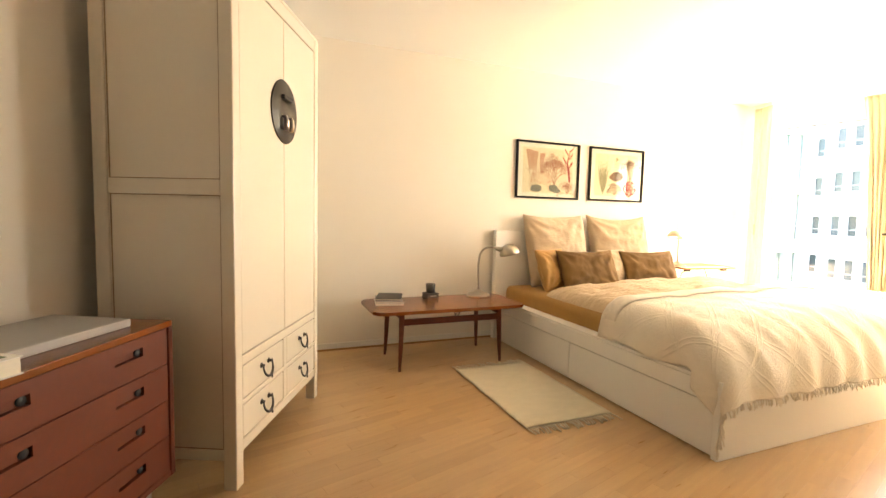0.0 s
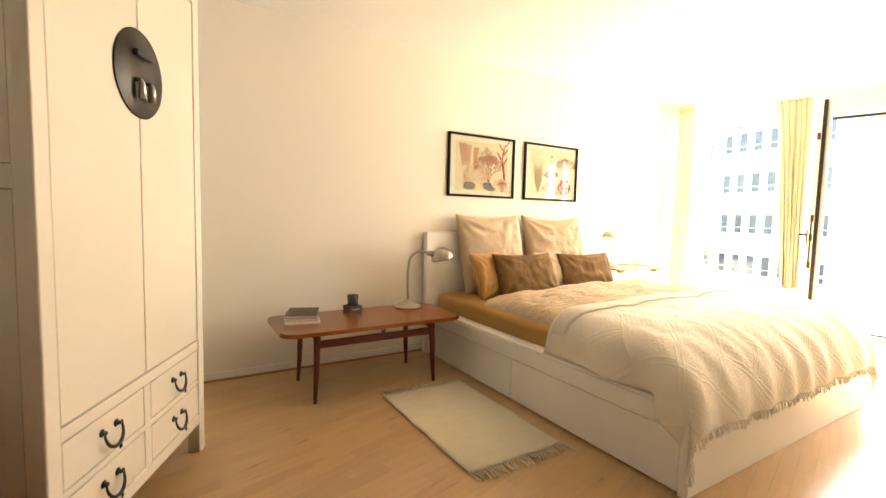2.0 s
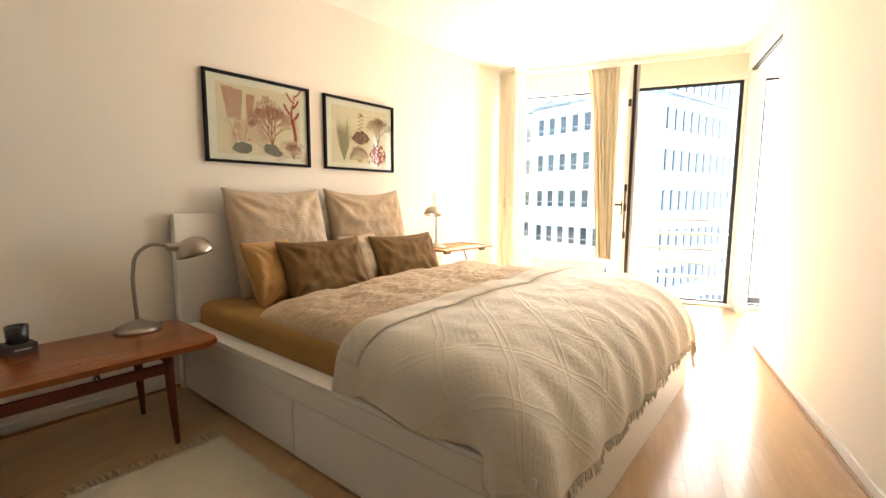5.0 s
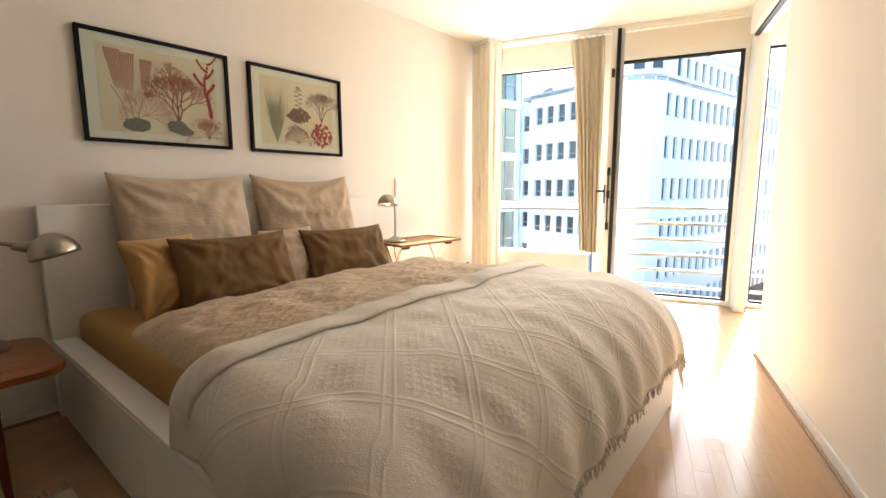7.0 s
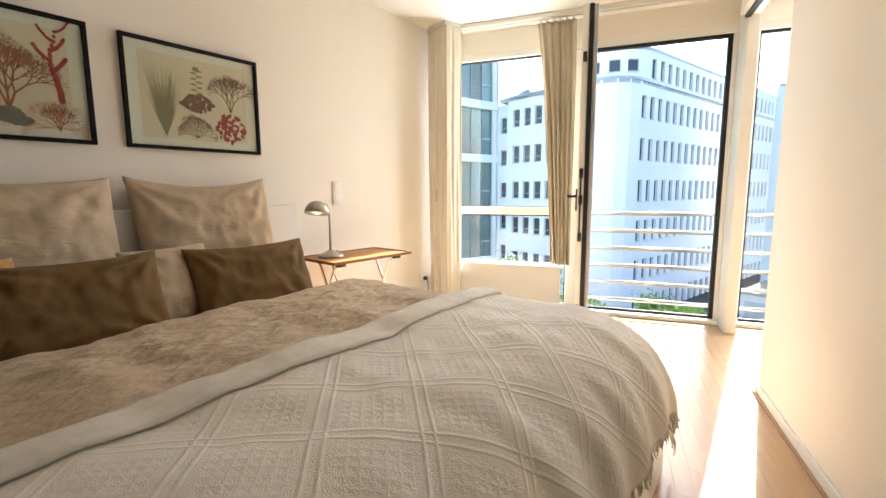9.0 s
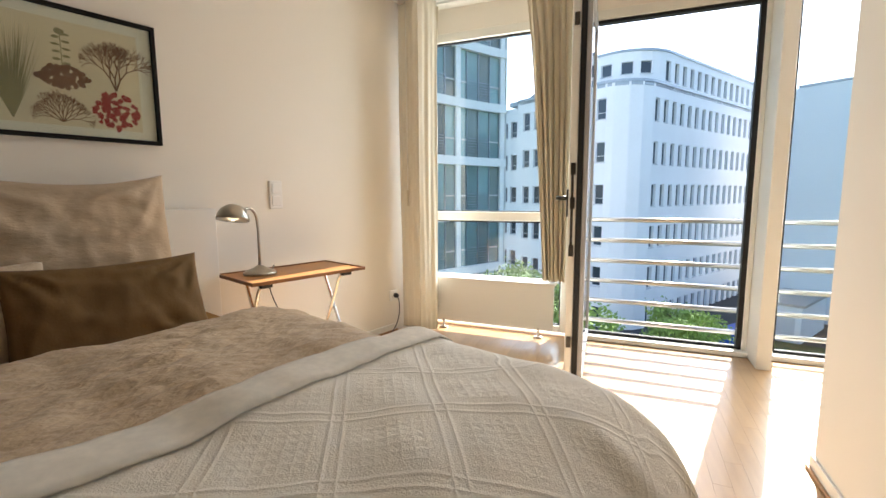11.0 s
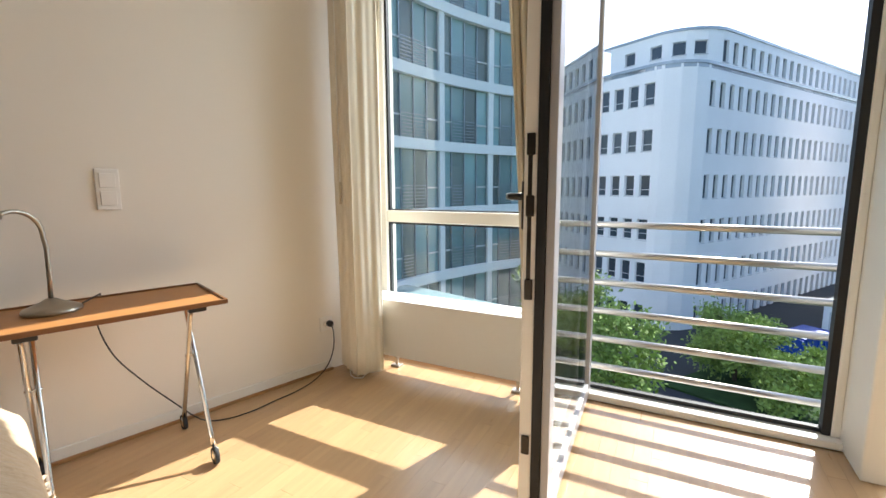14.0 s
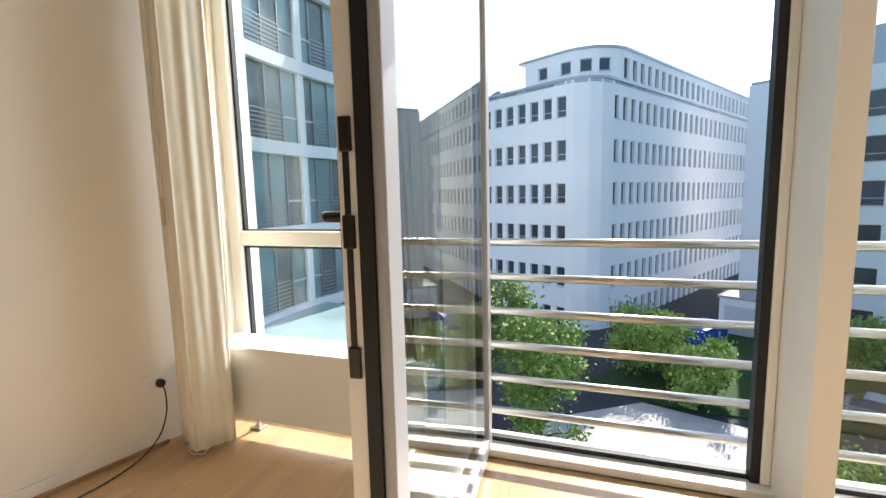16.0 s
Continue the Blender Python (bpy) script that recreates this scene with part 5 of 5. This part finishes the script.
def arc_box(bm, a0, a1, r0, r1, z0, z1, n=4):
    prev = None
    for k in range(n + 1):
        a = a0 + (a1 - a0) * k / n
        ring = [bm.verts.new((*arc(a, r), z)) for r, z in ((r0, z0), (r1, z0), (r1, z1), (r0, z1))]
        if prev:
            for q in range(4):
                bm.faces.new((prev[q], prev[(q + 1) % 4], ring[(q + 1) % 4], ring[q]))
        else:
            bm.faces.new(ring)
        prev = ring
    bm.faces.new(prev[::-1])
    return bm


for lev in range(-4, 5):
    z = 2.92 * lev - 0.1
    part("slab_band", arc_box(bmesh.new(), A_END, A_START, RA - 0.12, RA + 0.5, z - 0.22, z + 0.22, 24), PLASTER, APT)
    if lev == 4:
        continue
    z0, z1 = z + 0.22, z + 2.7
    for b in range(BAYS):
        a0 = A_END + 0.6 + (A_START - A_END - 0.6) * b / BAYS
        a1 = A_END + 0.6 + (A_START - A_END - 0.6) * (b + 1) / BAYS
        w = a1 - a0
        part("pier", arc_box(bmesh.new(), a0 - 0.45, a0 + 0.45, RA - 0.06, RA + 0.3, z0, z1, 1), PLASTER, APT)
        cuts = [a0 + 0.45, a0 + w * 0.27, a0 + w * 0.52, a0 + w * 0.78, a1 - 0.45]
        for q in range(4):
            # every third pane carries the dim room in its colour
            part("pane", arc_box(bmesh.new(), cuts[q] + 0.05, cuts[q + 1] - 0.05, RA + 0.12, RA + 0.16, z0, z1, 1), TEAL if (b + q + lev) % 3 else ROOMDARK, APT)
            part("mullion", arc_box(bmesh.new(), cuts[q] - 0.06, cuts[q] + 0.06, RA + 0.04, RA + 0.14, z0, z1, 1), METALROOF, APT)
            if q in (0, 3):
                part("transom", arc_box(bmesh.new(), cuts[q], cuts[q + 1], RA + 0.05, RA + 0.14, z0 + 0.85, z0 + 0.92, 1), FARFRAME, APT)
        gb = bmesh.new()
        for k in range(7):
            arc_box(gb, cuts[1], cuts[3], RA - 0.02, RA + 0.01, z0 + 0.12 + 0.14 * k, z0 + 0.15 + 0.14 * k, 1)
        part("balcony_grille", gb, METALROOF, APT)
part("end_wall", arc_box(bmesh.new(), A_END - 0.05, A_END, RA - 0.12, RA + 9, GZ, 12, 1), PLASTER, APT)
part("roof", arc_box(bmesh.new(), A_END, A_START, RA + 0.1, RA + 9, 11.6, 12.0, 12), METALROOF, APT)
# unseen wall added behind the panes, in the same dim colour
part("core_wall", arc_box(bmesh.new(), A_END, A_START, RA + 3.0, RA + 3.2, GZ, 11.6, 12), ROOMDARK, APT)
part("low_roof", mesh_box(11.5, 19.0, 8.5, 15.8, -3.2, -3.0), ROOFGLASS, APT, "pale glazed flat roof of the low part")


def tree(m, height, crown_r, crown_z, n, seed, label, squash=1.0, size=0.16):
    th = thing("tree", m, label, "tree", "trees in the court")
    rnd = random.Random(seed)
    bm = bmesh.new()
    tube(bm, [(0, 0, -0.3), (0.05, 0.02, height * 0.4), (0.0, 0.05, height * 0.9)], [0.13, 0.09, 0.02], 8)
    tips = []
    for k in range(16):
        a, z = rnd.uniform(0, 6.28), height * rnd.uniform(0.25, 0.8)
        r = crown_r * rnd.uniform(0.5, 0.95)
        tip = Vector((r * math.cos(a), r * math.sin(a), z + r * 0.5))
        tube(bm, [(0, 0, z), tuple(tip * 0.5 + Vector((0, 0, z * 0.5 + 0.1))), tuple(tip)], [0.05, 0.03, 0.008], 5)
        tips.append(tip)
    part("trunk", bm, BARK, th)
    for k in range(34):
        a, b, r = rnd.uniform(0, 6.28), rnd.uniform(-1, 1), rnd.random() ** 0.4
        c = math.sqrt(1 - b * b)
        tips.append(Vector((crown_r * r * c * math.cos(a), crown_r * r * c * math.sin(a), crown_z + crown_r * squash * r * b)))
    vs, fs = [], []
    for k in range(n):
        c = rnd.choice(tips)
        p = c + Vector((rnd.gauss(0, 1), rnd.gauss(0, 1), rnd.gauss(0, 0.8))) * crown_r * 0.17
        if p.z < 0.1:
            continue
        d1 = Vector((rnd.gauss(0, 1), rnd.gauss(0, 1), rnd.gauss(0, 1))).normalized()
        d2 = d1.orthogonal().normalized()
        s = size * rnd.uniform(0.6, 1.3)
        i = len(vs)
        vs += [p - d1 * s, p + d2 * s * 0.5, p + d1 * s, p - d2 * s * 0.5]
        fs.append((i, i + 1, i + 2, i + 3))
    me = bpy.data.meshes.new("crown")
    me.from_pydata(vs, [], fs)
    me.materials.append(LEAF)
    cr = new("crown", me)
    cr.parent = th
    return th


tree(pose(22.0, 8.0, GZ), 8.3, 1.5, 5.9, 6120, 1, "young leafy deciduous tree in the court", 1.5, 0.099)
tree(pose(26.5, 12.4, GZ), 8.6, 1.9, 6.2, 6120, 2, "dark leafy tree near the office corner", 1.3, 0.122)
tree(pose(38.0, 6.9, GZ), 4.2, 2.2, 2.2, 11050, 3, "broad bright green shrub on the planted island", 0.8, 0.129)
tree(pose(35.5, 3.9, GZ), 3.2, 1.9, 1.6, 9520, 4, "low bright green shrub on the planted island", 0.75, 0.122)
tree(pose(22.5, 6.0, GZ), 1.8, 1.2, 0.8, 3740, 5, "low bush below the window", 0.7, 0.099)
tree(pose(46.0, -4.0, GZ), 3.2, 2.2, 1.7, 6120, 6, "green shrub along the street", 0.7, 0.122)
tree(pose(27.0, -1.6, GZ), 2.6, 1.6, 1.3, 5440, 8, "small bush by the forecourt", 0.7, 0.099)

# ---- parquet strips, laid from the glazing inwards ----
strips = []
LEN, WID, GAP = 0.46, 0.065, 0.00022
row = 0
s = -2.2
while s < 5.2:
    d = -8.4 + (row * 0.173) % LEN - LEN
    while d < -0.12:
        strips.append((s, d))
        d += LEN
    s += WID
    row += 1


def strip_verts(s, d):
    s0, s1, d0, d1 = s + GAP, s + WID - GAP, max(d, -8.4) + GAP, min(d + LEN, -0.105) - GAP
    c = 0.0002
    return [(s0, d0, -0.012), (s1, d0, -0.012), (s1, d1, -0.012), (s0, d1, -0.012), (s0, d0, -c), (s1, d0, -c), (s1, d1, -c), (s0, d1, -c), (s0 + c, d0 + c, 0), (s1 - c, d0 + c, 0), (s1 - c, d1 - c, 0), (s0 + c, d1 - c, 0)]


STRIP_F = [(0, 1, 5, 4), (1, 2, 6, 5), (2, 3, 7, 6), (3, 0, 4, 7), (4, 5, 9, 8), (5, 6, 10, 9), (6, 7, 11, 10), (7, 4, 8, 11), (8, 9, 10, 11)]
one = bpy.data.meshes.new("floor_strip")
one.from_pydata([(x, y + 0.0, z) for x, y, z in [(a - 0, b + 1.0, c) for a, b, c in strip_verts(0.0, -1.0)]], [], STRIP_F)
one.materials.append(OAK)
inside = []
rest_v, rest_f = [], []
for s, d in strips:
    p = FAC @ Vector((s, d, 0))
    if p.y > WY + 0.1 or p.x < 0.0:
        continue
    if 0.15 < s < 2.2 and -4.35 < d < -0.56 and len(inside) < 300 and not (BX0 < p.x < BX1 and p.y > BY0) and not (s < 0.7 and d < -3):
        inside.append((s, d))
    else:
        i = len(rest_v)
        rest_v += strip_verts(s, d)
        rest_f += [tuple(i + k for k in f) for f in STRIP_F]
me = bpy.data.meshes.new("floor_strips")
me.from_pydata(rest_v, [], rest_f)
me.materials.append(OAK_ST)
fl = new("floor_strips", me)
fl.parent = floor
fl.matrix_basis = FAC
tagged(fl, kind="stuff")
for s, d in inside:
    o = new("floor_strip", one)
    o.parent = floor
    o.matrix_basis = FAC @ pose(s, d, 0)
